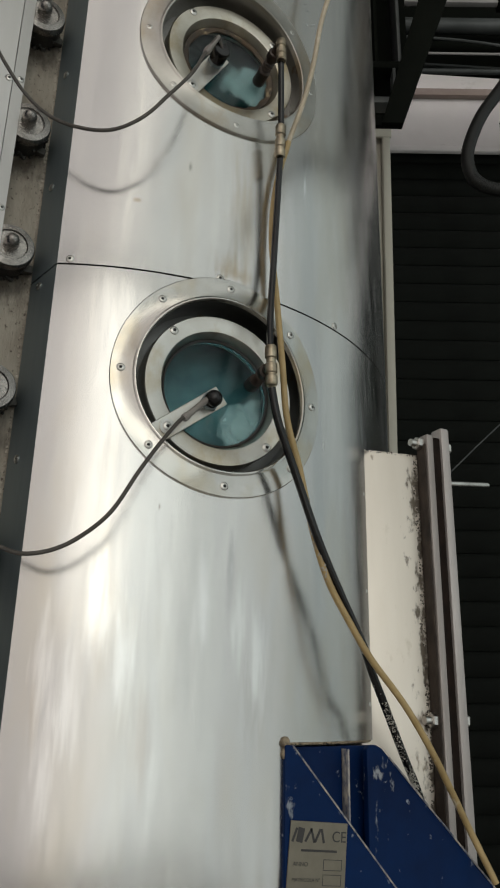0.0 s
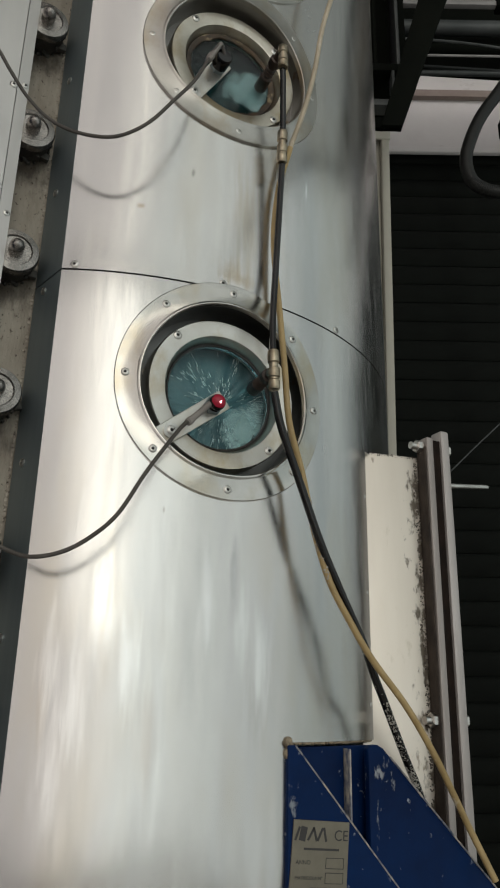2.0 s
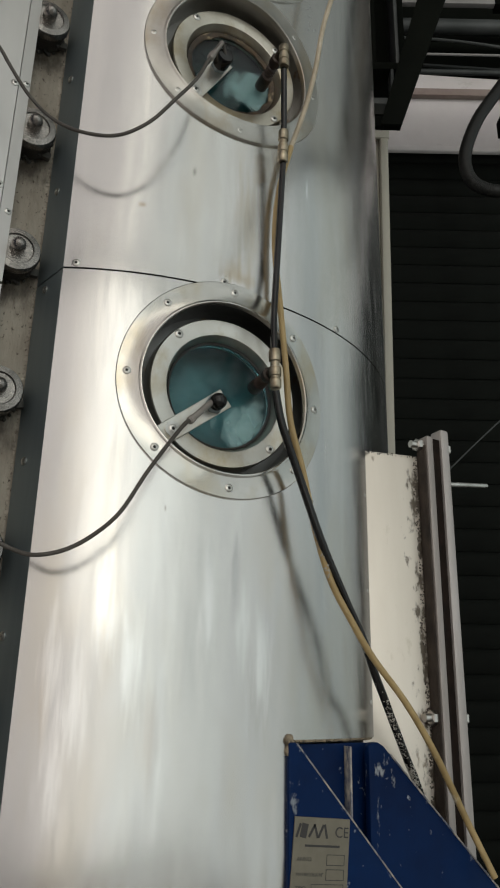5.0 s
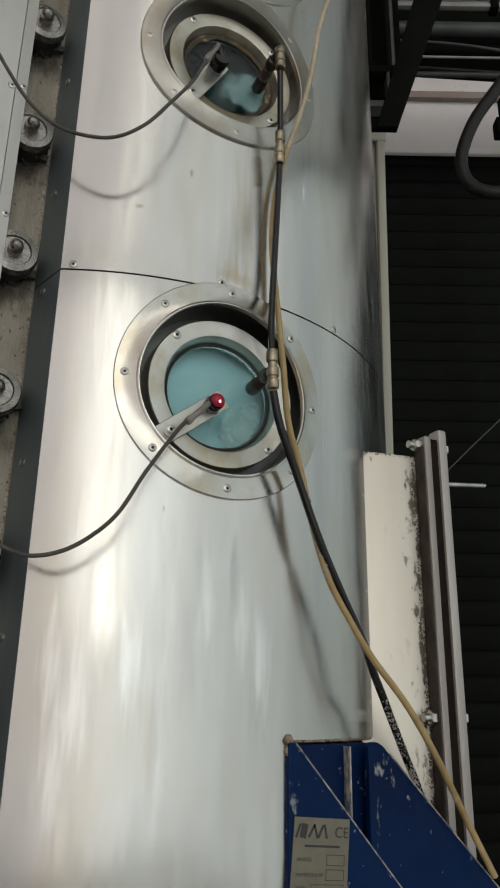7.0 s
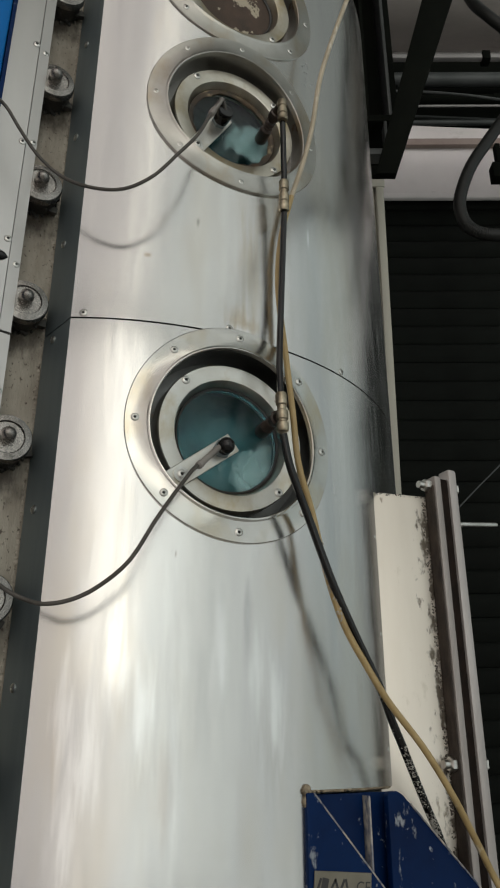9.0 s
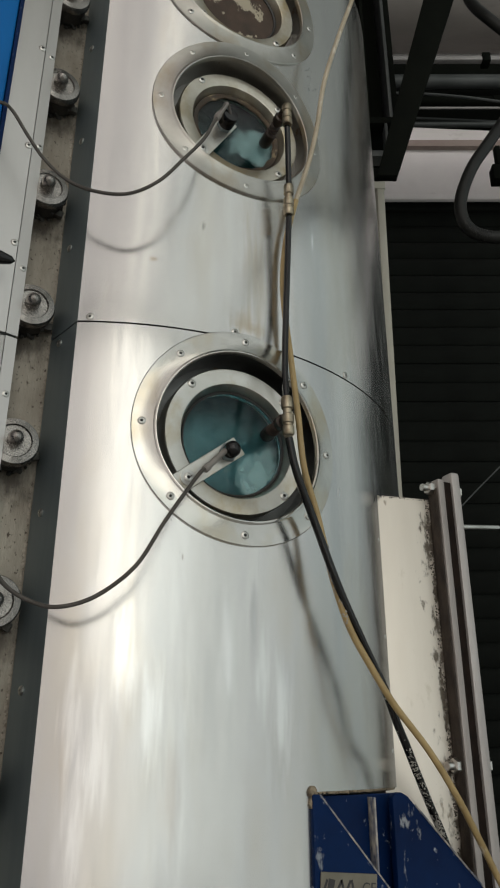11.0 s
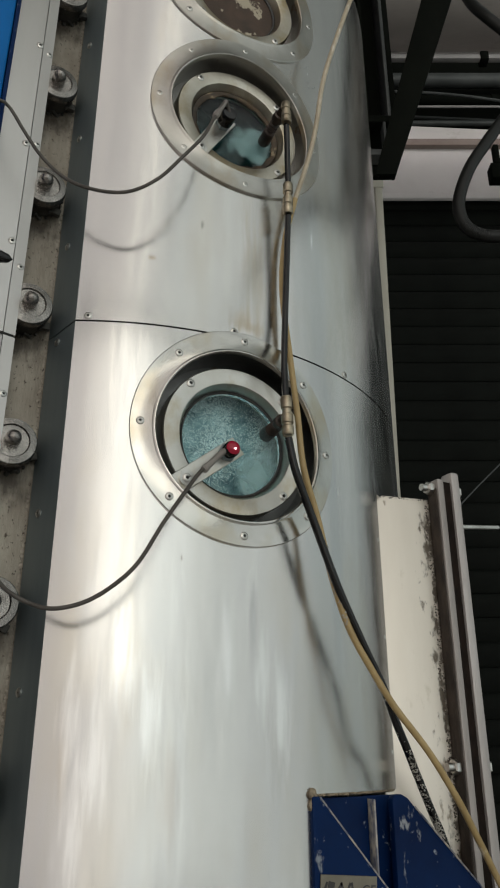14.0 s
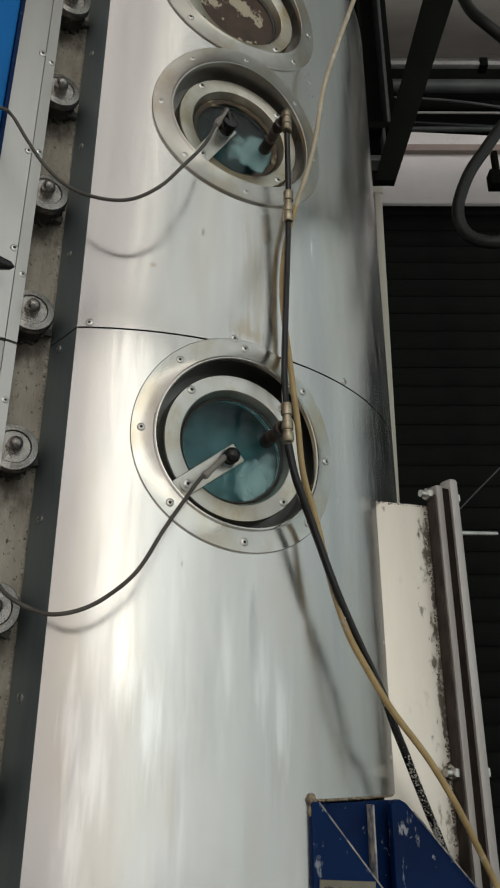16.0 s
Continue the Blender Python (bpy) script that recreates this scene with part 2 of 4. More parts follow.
RAIL = mat("flange_edge_steel", (0.52, 0.475, 0.455), (0.30, 0.265, 0.25), 0.5, 0.7, (20, 20, 3), 90, 0.2, 0.1,
           (0.2, 0.15, 0.1), (30, 30, 10), 0.66)
PLATE = mat("name_plate_metal", (0.22, 0.20, 0.155), (0.17, 0.155, 0.12), 0.45, 0.35, (30, 30, 30), 80, 0.05)
INK = mat("black_ink", (0.03, 0.03, 0.035), (0.05, 0.045, 0.04), 0.6)
DARKSTEEL = mat("dark_painted_steel", (0.004, 0.005, 0.004), (0.007, 0.008, 0.006), 0.8, 0.0, (6, 6, 6), 60, 0.15, spec=0.05)
SHUTTER = mat("dark_shutter", (0.011, 0.013, 0.011), (0.007, 0.008, 0.007), 0.85, 0.0, (3, 3, 3), 60, 0.1, spec=0.1)
WALLWHITE = mat("off_white_wall", (0.80, 0.76, 0.75), (0.70, 0.66, 0.65), 0.8, 0.0, (3, 3, 3), 60, 0.15, 0.05,
                (0.42, 0.38, 0.35), (2, 2, 5), 0.66)
LEDGE = mat("brown_ledge", (0.25, 0.19, 0.17), (0.32, 0.26, 0.23), 0.7)
POST = mat("cream_post_paint", (0.50, 0.48, 0.41), (0.42, 0.40, 0.34), 0.55, 0.0, (6, 6, 2), 60, 0.1)
PIPE_PALE = mat("pale_grey_bar", (0.42, 0.40, 0.40), (0.30, 0.285, 0.28), 0.5, 0.1, (6, 6, 6), 60, 0.1)
LAGGING = mat("grey_duct_lagging", (0.21, 0.19, 0.175), (0.15, 0.135, 0.125), 0.6, 0.1, (2, 6, 6), 60, 0.1, 0.1,
              (0.10, 0.085, 0.075), (3, 9, 9), 0.6, stain_soft=0.2)
PIPE = mat("grey_pipe", (0.085, 0.09, 0.09), (0.05, 0.055, 0.055), 0.45, 0.3, (6, 6, 6), 60, 0.1)
CONCRETE = mat("concrete_floor", (0.52, 0.50, 0.475), (0.42, 0.405, 0.385), 0.22, 0.0, (1.5, 1.5, 1.5), 60, 0.2, 0.1)
HALLWALL = mat("unseen_pale_wall", (0.66, 0.66, 0.64), (0.58, 0.58, 0.57), 0.8, 0.0, (0.8, 0.8, 0.8), 60, 0.1)
HALLDARK = mat("unseen_dark_wall", (0.10, 0.11, 0.11), (0.07, 0.075, 0.08), 0.8, 0.0, (0.8, 0.8, 0.8), 60, 0.1)
GASKET_BROWN = mat("brown_stained_gasket", (0.085, 0.05, 0.022), (0.02, 0.015, 0.011), 0.5, 0.0, (40, 40, 40), 90, 0.4, 0.1,
                   (0.35, 0.27, 0.16), (50, 50, 50), 0.6)
GASKET = mat("dark_gasket", (0.02, 0.022, 0.022), (0.04, 0.035, 0.03), 0.5)
# same liquor, with the dimness behind the upper glass put into its colour
LIQUOR_DIM = mat("dimmed_teal_liquor", (0.002, 0.010, 0.011), (0.012, 0.040, 0.042), 0.3, 0.0, (9, 9, 16), 40, 0.1, 0.1, spec=0.1)
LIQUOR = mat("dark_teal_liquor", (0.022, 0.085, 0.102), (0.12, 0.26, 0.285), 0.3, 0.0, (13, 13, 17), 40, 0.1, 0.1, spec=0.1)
CLOTH = mat("pale_teal_wet_cloth", (0.36, 0.53, 0.56), (0.27, 0.43, 0.47), 0.4, 0.0, (14, 14, 14), 60, 0.15, 0.1)
SPLASH = mat("streaked_teal_water", (0.045, 0.11, 0.13), (0.085, 0.17, 0.195), 0.25, 0.0, (10, 10, 10), 60, 0.3, 0.1)
FOAM = mat("white_teal_foam", (0.90, 0.98, 0.98), (0.78, 0.90, 0.91), 0.4, 0.0, (90, 90, 90), 60, 0.2)
FOAM_BASE = mat("foam_water", (0.06, 0.14, 0.17), (0.32, 0.48, 0.51), 0.3, 0.0, (40, 40, 40), 60, 0.3)
RUSTDISC = mat("rust_brown_blank", (0.075, 0.045, 0.03), (0.04, 0.026, 0.018), 0.6, 0.1, (30, 30, 30), 90, 0.4, 0.1,
               (0.42, 0.37, 0.28), (22, 22, 16), 0.54, stain_soft=0.03)


def glass():
    m = bpy.data.materials.new("sight_glass")
    m.use_nodes = True
    b = m.node_tree.nodes["Principled BSDF"]
    b.inputs["Base Color"].default_value = (0.80, 0.93, 0.93, 1)
    b.inputs["Roughness"].default_value = 0.05
    b.inputs["Transmission Weight"].default_value = 1.0
    b.inputs["IOR"].default_value = 1.25
    b.inputs["Specular IOR Level"].default_value = 0.12
    return m


def glow():
    m = bpy.data.materials.new("red_indicator_glow")
    m.use_nodes = True
    nt = m.node_tree
    b = nt.nodes["Principled BSDF"]
    b.inputs["Base Color"].default_value = (0.22, 0.006, 0.02, 1)
    b.inputs["Roughness"].default_value = 0.2
    b.inputs["Emission Color"].default_value = (0.8, 0.015, 0.07, 1)
    b.inputs["Emission Strength"].default_value = 0.08
    return m


def hot():
    m = bpy.data.materials.new("indicator_hot_spot")
    m.use_nodes = True
    b = m.node_tree.nodes["Principled BSDF"]
    b.inputs["Emission Color"].default_value = (1.0, 0.35, 0.45, 1)
    b.inputs["Emission Strength"].default_value = 4.0
    return m


def film_mat(name, centre, reach, cover=0.5):
    """Patchy water film: clear glass away from the centre, pale and cloudy near it."""
    m = mat(name, (0.42, 0.53, 0.53), (0.20, 0.31, 0.32), 0.25, 0.0, (30, 30, 30), 60, 0.3)
    n, l = m.node_tree.nodes, m.node_tree.links
    tc = n.new("ShaderNodeTexCoord")
    dist = n.new("ShaderNodeVectorMath")
    dist.operation = "DISTANCE"
    l.new(tc.outputs["Object"], dist.inputs[0])
    dist.inputs[1].default_value = centre
    ns = n.new("ShaderNodeTexNoise")
    ns.inputs["Scale"].default_value, ns.inputs["Detail"].default_value, ns.inputs["Distortion"].default_value = 26, 5, 0.8
    l.new(tc.outputs["Object"], ns.inputs["Vector"])
    ad = n.new("ShaderNodeMath")
    ad.operation = "MULTIPLY_ADD"
    l.new(ns.outputs["Fac"], ad.inputs[0])
    ad.inputs[1].default_value = -0.09
    l.new(dist.outputs["Value"], ad.inputs[2])
    rg = n.new("ShaderNodeMapRange")
    rg.interpolation_type = "SMOOTHSTEP"
    rg.inputs["From Min"].default_value, rg.inputs["From Max"].default_value = reach - 0.055, reach - 0.028
    rg.inputs["To Min"].default_value, rg.inputs["To Max"].default_value = cover, 0.0
    l.new(ad.outputs[0], rg.inputs["Value"])
    l.new(rg.outputs[0], n["Principled BSDF"].inputs["Alpha"])
    return m


GLASS, GLOW, HOT = glass(), glow(), hot()
DROP = mat("clear_water_drop", (0.92, 0.95, 0.95), (0.85, 0.9, 0.9), 0.04, 0.0, (90, 90, 90), 60, 0.0, 0.01)
DROP.node_tree.nodes["Principled BSDF"].inputs["Transmission Weight"].default_value = 0.9
DROP.node_tree.nodes["Principled BSDF"].inputs["IOR"].default_value = 1.33

# ---------------------------------------------------------------- building helpers
WORLD = {}


def thing(name, at, label, category, group="", kind="", turn=None):
    ob = new(name)
    ob.empty_display_size = 0.05
    m = turn if turn is not None else pose(*at)
    ob.matrix_basis = m
    WORLD[ob.name] = m.copy()
    return tagged(ob, label, category, group, kind)


def link(name, me, parent=None, m=None, label=""):
    """One object on a mesh, at the world pose m, under its parent."""
    ob = new(name, me)
    m = m if m is not None else Matrix()
    WORLD[ob.name] = m.copy()
    if parent is not None:
        ob.parent = parent
        ob.matrix_basis = WORLD[parent.name].inverted() @ m
    else:
        ob.matrix_basis = m
    if label:
        tagged(ob, label)
    return ob


def to_mesh(bm, name, mats, smooth=True, angle=35):
    bmesh.ops.recalc_face_normals(bm, faces=bm.faces[:])
    me = bpy.data.meshes.new(name)
    if smooth:
        for f in bm.faces:
            f.smooth = True
        for e in bm.edges:
            if len(e.link_faces) == 2 and e.calc_face_angle(0) > radians(angle):
                e.smooth = False
    bm.to_mesh(me)
    bm.free()
    for m in (mats if isinstance(mats, (list, tuple)) else [mats]):
        me.materials.append(m)
    return me


def part(name, bm, material, parent=None, label="", m=None, smooth=True):
    """The bmesh as one mesh object; its vertices are in the space of m, or in the parent's if m is None."""
    me = to_mesh(bm, name, material, smooth)
    if m is None:
        m = WORLD[parent.name] if parent is not None else Matrix()
    return link(name, me, parent, m, label)


def box(bm, x0, x1, y0, y1, z0, z1, bevel=0.0, seg=2, m=None):
    vs = [bm.verts.new((x, y, z)) for x in (x0, x1) for y in (y0, y1) for z in (z0, z1)]
    fs = [bm.faces.new([vs[i] for i in q]) for q in ((0, 1, 3, 2), (4, 6, 7, 5), (0, 4, 5, 1), (2, 3, 7, 6), (0, 2, 6, 4), (1, 5, 7, 3))]
    if bevel:
        es = list({e for f in fs for e in f.edges})
        out = bmesh.ops.bevel(bm, geom=es, offset=bevel, segments=seg, affect="EDGES", profile=0.5)
        vs = list({v for f in out["faces"] for v in f.verts} | {v for v in vs if v.is_valid})
    if m is not None:
        for v in vs:
            v.co = m @ v.co
    return bm


def lathe(bm, profile, m=None, seg=32, close=False):
    """Turns (radius, height) pairs about local z."""
    rings = []
    for r, h in profile:
        if r < 1e-6:
            rings.append([bm.verts.new((0, 0, h))])
        else:
            rings.append([bm.verts.new((r * math.cos(2 * math.pi * i / seg), r * math.sin(2 * math.pi * i / seg), h)) for i in range(seg)])
    pairs = list(zip(rings, rings[1:])) + ([(rings[-1], rings[0])] if close else [])
    for a, b in pairs:
        for i in range(seg):
            j = (i + 1) % seg
            if len(a) == 1 and len(b) == 1:
                continue
            if len(a) == 1:
                bm.faces.new((a[0], b[i], b[j]))
            elif len(b) == 1:
                bm.faces.new((a[i], a[j], b[0]))
            else:
                bm.faces.new((a[i], a[j], b[j], b[i]))
    if m is not None:
        for ring in rings:
            for v in ring:
                v.co = m @ v.co
    return bm


def spline(points, step=6):
    p = [Vector(q) for q in points]
    p = [2 * p[0] - p[1]] + p + [2 * p[-1] - p[-2]]
    out = []
    for i in range(1, len(p) - 2):
        a, b, c, d = p[i - 1:i + 3]
        for k in range(step):
            t = k / step
            out.append(0.5 * (2 * b + (c - a) * t + (2 * a - 5 * b + 4 * c - d) * t * t + (3 * b - a - 3 * c + d) * t ** 3))
    out.append(p[-2])
    return out


def tube(bm, points, radius, seg=12, step=6, ribs=0.0):
    pts = spline(points, step)
    up = Vector((0.3, 0.2, 1)).normalized()
    rings = []
    for i, q in enumerate(pts):
        d = (pts[min(i + 1, len(pts) - 1)] - pts[max(i - 1, 0)]).normalized()
        side = d.cross(up)
        if side.length < 1e-4:
            side = d.cross(Vector((1, 0, 0)))
        side.normalize()
        up = side.cross(d).normalized()
        rad = radius * (1 + (ribs if i % 2 else -ribs))
        rings.append([bm.verts.new(q + rad * (side * math.cos(2 * math.pi * k / seg) + up * math.sin(2 * math.pi * k / seg))) for k in range(seg)])
    for a, b in zip(rings, rings[1:]):
        for k in range(seg):
            bm.faces.new((a[k], a[(k + 1) % seg], b[(k + 1) % seg], b[k]))
    bm.faces.new(rings[0])
    bm.faces.new(rings[-1])
    return bm


def prism(bm, outline, y0, y1, bevel=0.0):
    """A plate with an outline of (x, z) pairs between y0 and y1."""
    a = [bm.verts.new((x, y0, z)) for x, z in outline]
    b = [bm.verts.new((x, y1, z)) for x, z in outline]
    bm.faces.new(a)
    bm.faces.new(b)
    for i in range(len(a)):
        j = (i + 1) % len(a)
        bm.faces.new((a[i], a[j], b[j], b[i]))
    if bevel:
        bmesh.ops.bevel(bm, geom=bm.edges[:], offset=bevel, segments=2, affect="EDGES", profile=0.5)
    return bm


def on_skin(theta, z, r=R):
    """A pose on the tower's skin, its z axis along the outward normal."""
    t = radians(theta)
    return pose(r * math.sin(t), -r * math.cos(t), z, 90, 0, theta)


OUT = pose(0, 0, 0, 90, 0, 0)      # local z points at the viewer's side of the tower


def screw_mesh(name, r=0.0065, h=0.0022):
    bm = bmesh.new()
    lathe(bm, [(0, h * 0.3), (r * 0.36, h * 0.3), (r * 0.40, h), (r * 0.72, h * 0.95), (r, h * 0.35), (r, -0.001)], seg=14)
    me = to_mesh(bm, name, [SCREW, SOCKET])
    for f in me.polygons:
        c = f.center
        if math.hypot(c.x, c.y) < r * 0.37:
            f.material_index = 1
    return me


def hex_mesh(name, r, h):
    bm = bmesh.new()
    lathe(bm, [(0, h), (r * 0.8, h), (r, h * 0.85), (r, 0)], seg=6)
    return to_mesh(bm, name, SCREW, smooth=False)


SCREW_ME = screw_mesh("screw", 0.0057, 0.002)
HEX_ME = hex_mesh("hex_nut", 0.011, 0.011)


# ---------------------------------------------------------------- hall
def hall():
    def slab(name, label, cat, mt, x0, x1, y0, y1, z0, z1):
        bm = bmesh.new()
        box(bm, x0, x1, y0, y1, z0, z1)
        ob = part(name, bm, mt, None, "", HALL, smooth=False)
        tagged(ob, label, cat, kind="structure")
    # unseen shell added: pale floor and walls bounce light, dark ones dim reflections
    slab("floor", "unseen pale glossy floor added to bounce light", "floor", CONCRETE, -5, 5, -6, 4, -0.2, 0)
    slab("ceiling", "unseen dark ceiling added above the machine", "ceiling", HALLDARK, -5, 5, -6, 4, 6.4, 6.6)
    slab("wall_south", "unseen pale wall added to bounce light", "wall", HALLWALL, -5, 5, -6.2, -6, 0, 6.4)
    slab("wall_west", "unseen pale wall added to bounce light", "wall", HALLWALL, -5.2, -5, -6, 4, 0, 6.4)
    slab("wall_east", "unseen dark wall added to darken reflections", "wall", HALLDARK, 5, 5.2, -6, 4, 0, 6.4)
    slab("wall_north", "off-white wall above the dark shutter", "wall", WALLWHITE, -5, 5, 3.2, 3.23, 4.262, 6.4)
    slab("backdrop", "unseen dark wall added behind the shutter", "wall", HALLDARK, -5, 5, 3.4, 3.6, 0, 6.4)
    slab("trim", "brown ledge running along the off-white wall", "ledge", LEDGE, -5, 5, 3.17, 3.2, 4.59, 4.632)
    bm = bmesh.new()
    box(bm, -5, 5, 3.175, 3.199, 4.235, 4.268, 0.004)
    tagged(part("lintel", bm, WALLWHITE, None, "", HALL), "off-white lintel edge over the shutter", "lintel", kind="structure")


def roller_shutter():
    s = thing("roller_shutter", None, "dark ribbed roller shutter below the white lintel", "shutter", kind="structure",
              turn=HALL @ pose(1.8, 3.265, 0))
    bm = bmesh.new()
    prof = [(0.0, 0.0), (-0.012, 0.02), (-0.017, 0.052), (-0.012, 0.084), (0.0, 0.1), (0.006, 0.102)]
    vs = [[bm.verts.new((x, y, z)) for y, z in prof + [(0.02, 0.102), (0.02, 0.0)]] for x in (-1.9, 2.2)]
    n = len(vs[0])
    for i in range(n):
        bm.faces.new((vs[0][i], vs[0][(i + 1) % n], vs[1][(i + 1) % n], vs[1][i]))
    bm.faces.new(vs[0])
    bm.faces.new(vs[1])
    me = to_mesh(bm, "slat", SHUTTER)
    for i in range(43):
        link("slat", me, s, WORLD[s.name] @ pose(0, 0, 0.03 + 0.1025 * i))


def door_post():
    p = thing("door_post", None, "cream painted steel post with a folded edge", "post", turn=HALL @ pose(0.398, 2.2, 0, 0, 1.1, 0))
    bm = bmesh.new()
    box(bm, -0.06, -0.006, 0.01, 0.09, 0, 3.5, 0.004)
    part("web", bm, POST, p)
    bm = bmesh.new()
    box(bm, -0.005, 0.022, -0.02, 0.07, 0, 3.512, 0.005)
    part("edge_flange", bm, POST, p)
    bm = bmesh.new()
    box(bm, -0.045, 0.026, -0.024, -0.012, 3.44, 3.52, 0.003)
    part("top_plate", bm, POST, p)


def overhead_steel():
    b = thing("steel_brace", None, "black painted diagonal steel brace under the platform", "brace", turn=HALL @ pose(0.45, 1.9, 3.25))
    bm = bmesh.new()
    prism(bm, [(-0.045, 0.0), (0.021, 0.0), (0.32, 0.92), (0.205, 0.92)], 0.0, 0.012, 0.002)
    part("web", bm, DARKSTEEL, b)
    bm = bmesh.new()
    prism(bm, [(-0.045, 0.0), (-0.033, 0.0), (0.217, 0.92), (0.205, 0.92)], 0.0125, 0.03, 0.002)
    part("flange", bm, DARKSTEEL, b)
    bm = bmesh.new()
    prism(bm, [(0.009, 0.0), (0.021, 0.0), (0.32, 0.92), (0.308, 0.92)], 0.0125, 0.03, 0.002)
    part("flange", bm, DARKSTEEL, b)
    bm = bmesh.new()
    box(bm, -0.09, 0.019, 0.031, 0.05, 0.018, 0.06, 0.003)
    part("foot_plate", bm, DARKSTEEL, b)
    d = thing("platform_beam", None, "black steel platform beam above the tower", "beam", turn=HALL @ pose(0.4, 2.05, 3.62))
    for z0, z1, y0, y1, nm in ((0.0, 0.03, 0.0, 0.25, "bottom_flange"), (0.03, 0.9, 0.11, 0.14, "web"), (0.9, 0.93, 0.0, 0.25, "top_flange")):
        bm = bmesh.new()
        box(bm, -0.9, 0.16, y0, y1, z0, z1, 0.003)
        part(nm, bm, DARKSTEEL, d)
    for x in (0.02, 0.1):
        bm = bmesh.new()
        box(bm, x, x + 0.012, 0.005, 0.109, 0.031, 0.899, 0.002)
        part("stiffener", bm, PIPE if x > 0.05 else DARKSTEEL, d)
    for w0 in ("angle_leg", "angle_foot"):
        bm = bmesh.new()
        if w0 == "angle_leg":
            box(bm, 0.078, 0.088, 0.0, 0.05, -0.13, -0.0005, 0.001)
        else:
            box(bm, 0.0, 0.0775, 0.0, 0.05, -0.15, -0.125, 0.001)
        part(w0, bm, PIPE, d)
    g = thing("lagged_duct", None, "large grey lagged duct running above the service pipes", "duct", turn=HALL @ pose(0.3, 2.75, 5.119))
    bm = bmesh.new()
    lathe(bm, [(0, 0), (0.22, 0), (0.22, 2.7), (0, 2.7)], pose(0, 0, 0, 0, 90, 0), 48)
    part("lagging", bm, LAGGING, g)
    bm = bmesh.new()
    box(bm, 0.002, 2.69, -0.004, 0.004, -0.2235, -0.2185, 0.001, 1, pose(0, 0, 0, -64, 0, 0))
    part("lap_seam", bm, PIPE_PALE, g, "raised lap seam of the lagging")
    q = thing("cable_tray", None, "pale grey flat cable tray with a dark clamp", "tray", turn=HALL @ pose(0.63, 2.45, 4.393))
    bm = bmesh.new()
    box(bm, 0, 2.2, 0, 0.025, 0, 0.024, 0.002)
    part("tray_edge", bm, PIPE_PALE, q)
    for x in (0.40, 1.3):
        bm = bmesh.new()
        box(bm, x, x + 0.035, -0.008, 0.04, -0.012, 0.036, 0.003)
        part("clamp", bm, DARKSTEEL, q)
    for z, r, D, mt, x0 in ((4.335, 0.028, 2.52, DARKSTEEL, 0.6), (4.268, 0.032, 2.46, PIPE, 0.6), (4.165, 0.022, 2.47, DARKSTEEL, 0.3),
                            (4.056, 0.005, 2.4, PIPE_PALE, 0.40), (4.086, 0.012, 2.52, PIPE, 0.7)):
        q = thing("service_pipe", None, {"grey_pipe": "grey service pipe on the hall wall", "dark_painted_steel": "black service pipe on the hall wall",
                                         "pale_grey_bar": "thin bright steel rod below the service pipes"}[mt.name], "pipe",
                  "service pipes under the platform", turn=HALL @ pose(x0, D, z))
        bm = bmesh.new()
        lathe(bm, [(0, 0), (r, 0), (r, 2.6), (0, 2.6)], pose(0, 0, 0, 0, 90, 0), 18)
        part("tube", bm, mt, q)
        for x in (0.75, 1.9):
            bm = bmesh.new()
            lathe(bm, [(r * 0.9, 0), (r * 1.18, 0), (r * 1.18, 0.03), (r * 0.9, 0.03)], pose(x, 0, 0, 0, 90, 0), 18, True)
            part("clamp", bm, DARKSTEEL, q)
    v = thing("valance_plate", None, "black steel valance plate behind the service pipes", "plate", turn=HALL @ pose(0.3, 2.6, 4.15))
    bm = bmesh.new()
    prism(bm, [(-0.8, 0.04), (0.35, 0.035), (2.6, -0.10), (2.6, 0.40), (-0.8, 0.40)], 0, 0.03, 0.003)
    part("sheet", bm, DARKSTEEL, v)
    bm = bmesh.new()
    prism(bm, [(-0.8, 0.052), (0.35, 0.047), (2.6, -0.088), (2.6, -0.078), (0.35, 0.057), (-0.8, 0.062)], -0.012, -0.0005, 0.001)
    part("edge_rib", bm, PIPE, v)
    w = thing("hanging_cable", None, "thin grey cable slung under the pipes", "cable", turn=HALL @ pose(0.6, 2.38, 4.095))
    bm = bmesh.new()
    tube(bm, [(-0.2, 0, 0.03), (0.1, 0, 0.02), (0.3, 0, 0.0), (0.6, 0, -0.05), (1.1, 0, -0.1)], 0.006, 8)
    part("strand", bm, PIPE, w)
    k = thing("deck", None, "dark underside of the platform deck", "deck", kind="structure", turn=HALL @ pose(0, 2.1, 5.6))
    bm = bmesh.new()
    box(bm, -3.0, 3.5, 0.35, 1.04, 0, 0.06)
    for i in range(9):
        box(bm, -2.8 + 0.7 * i, -2.72 + 0.7 * i, 0.3, 1.0, -0.06, -0.001)
    part("deck_plate", bm, DARKSTEEL, k)


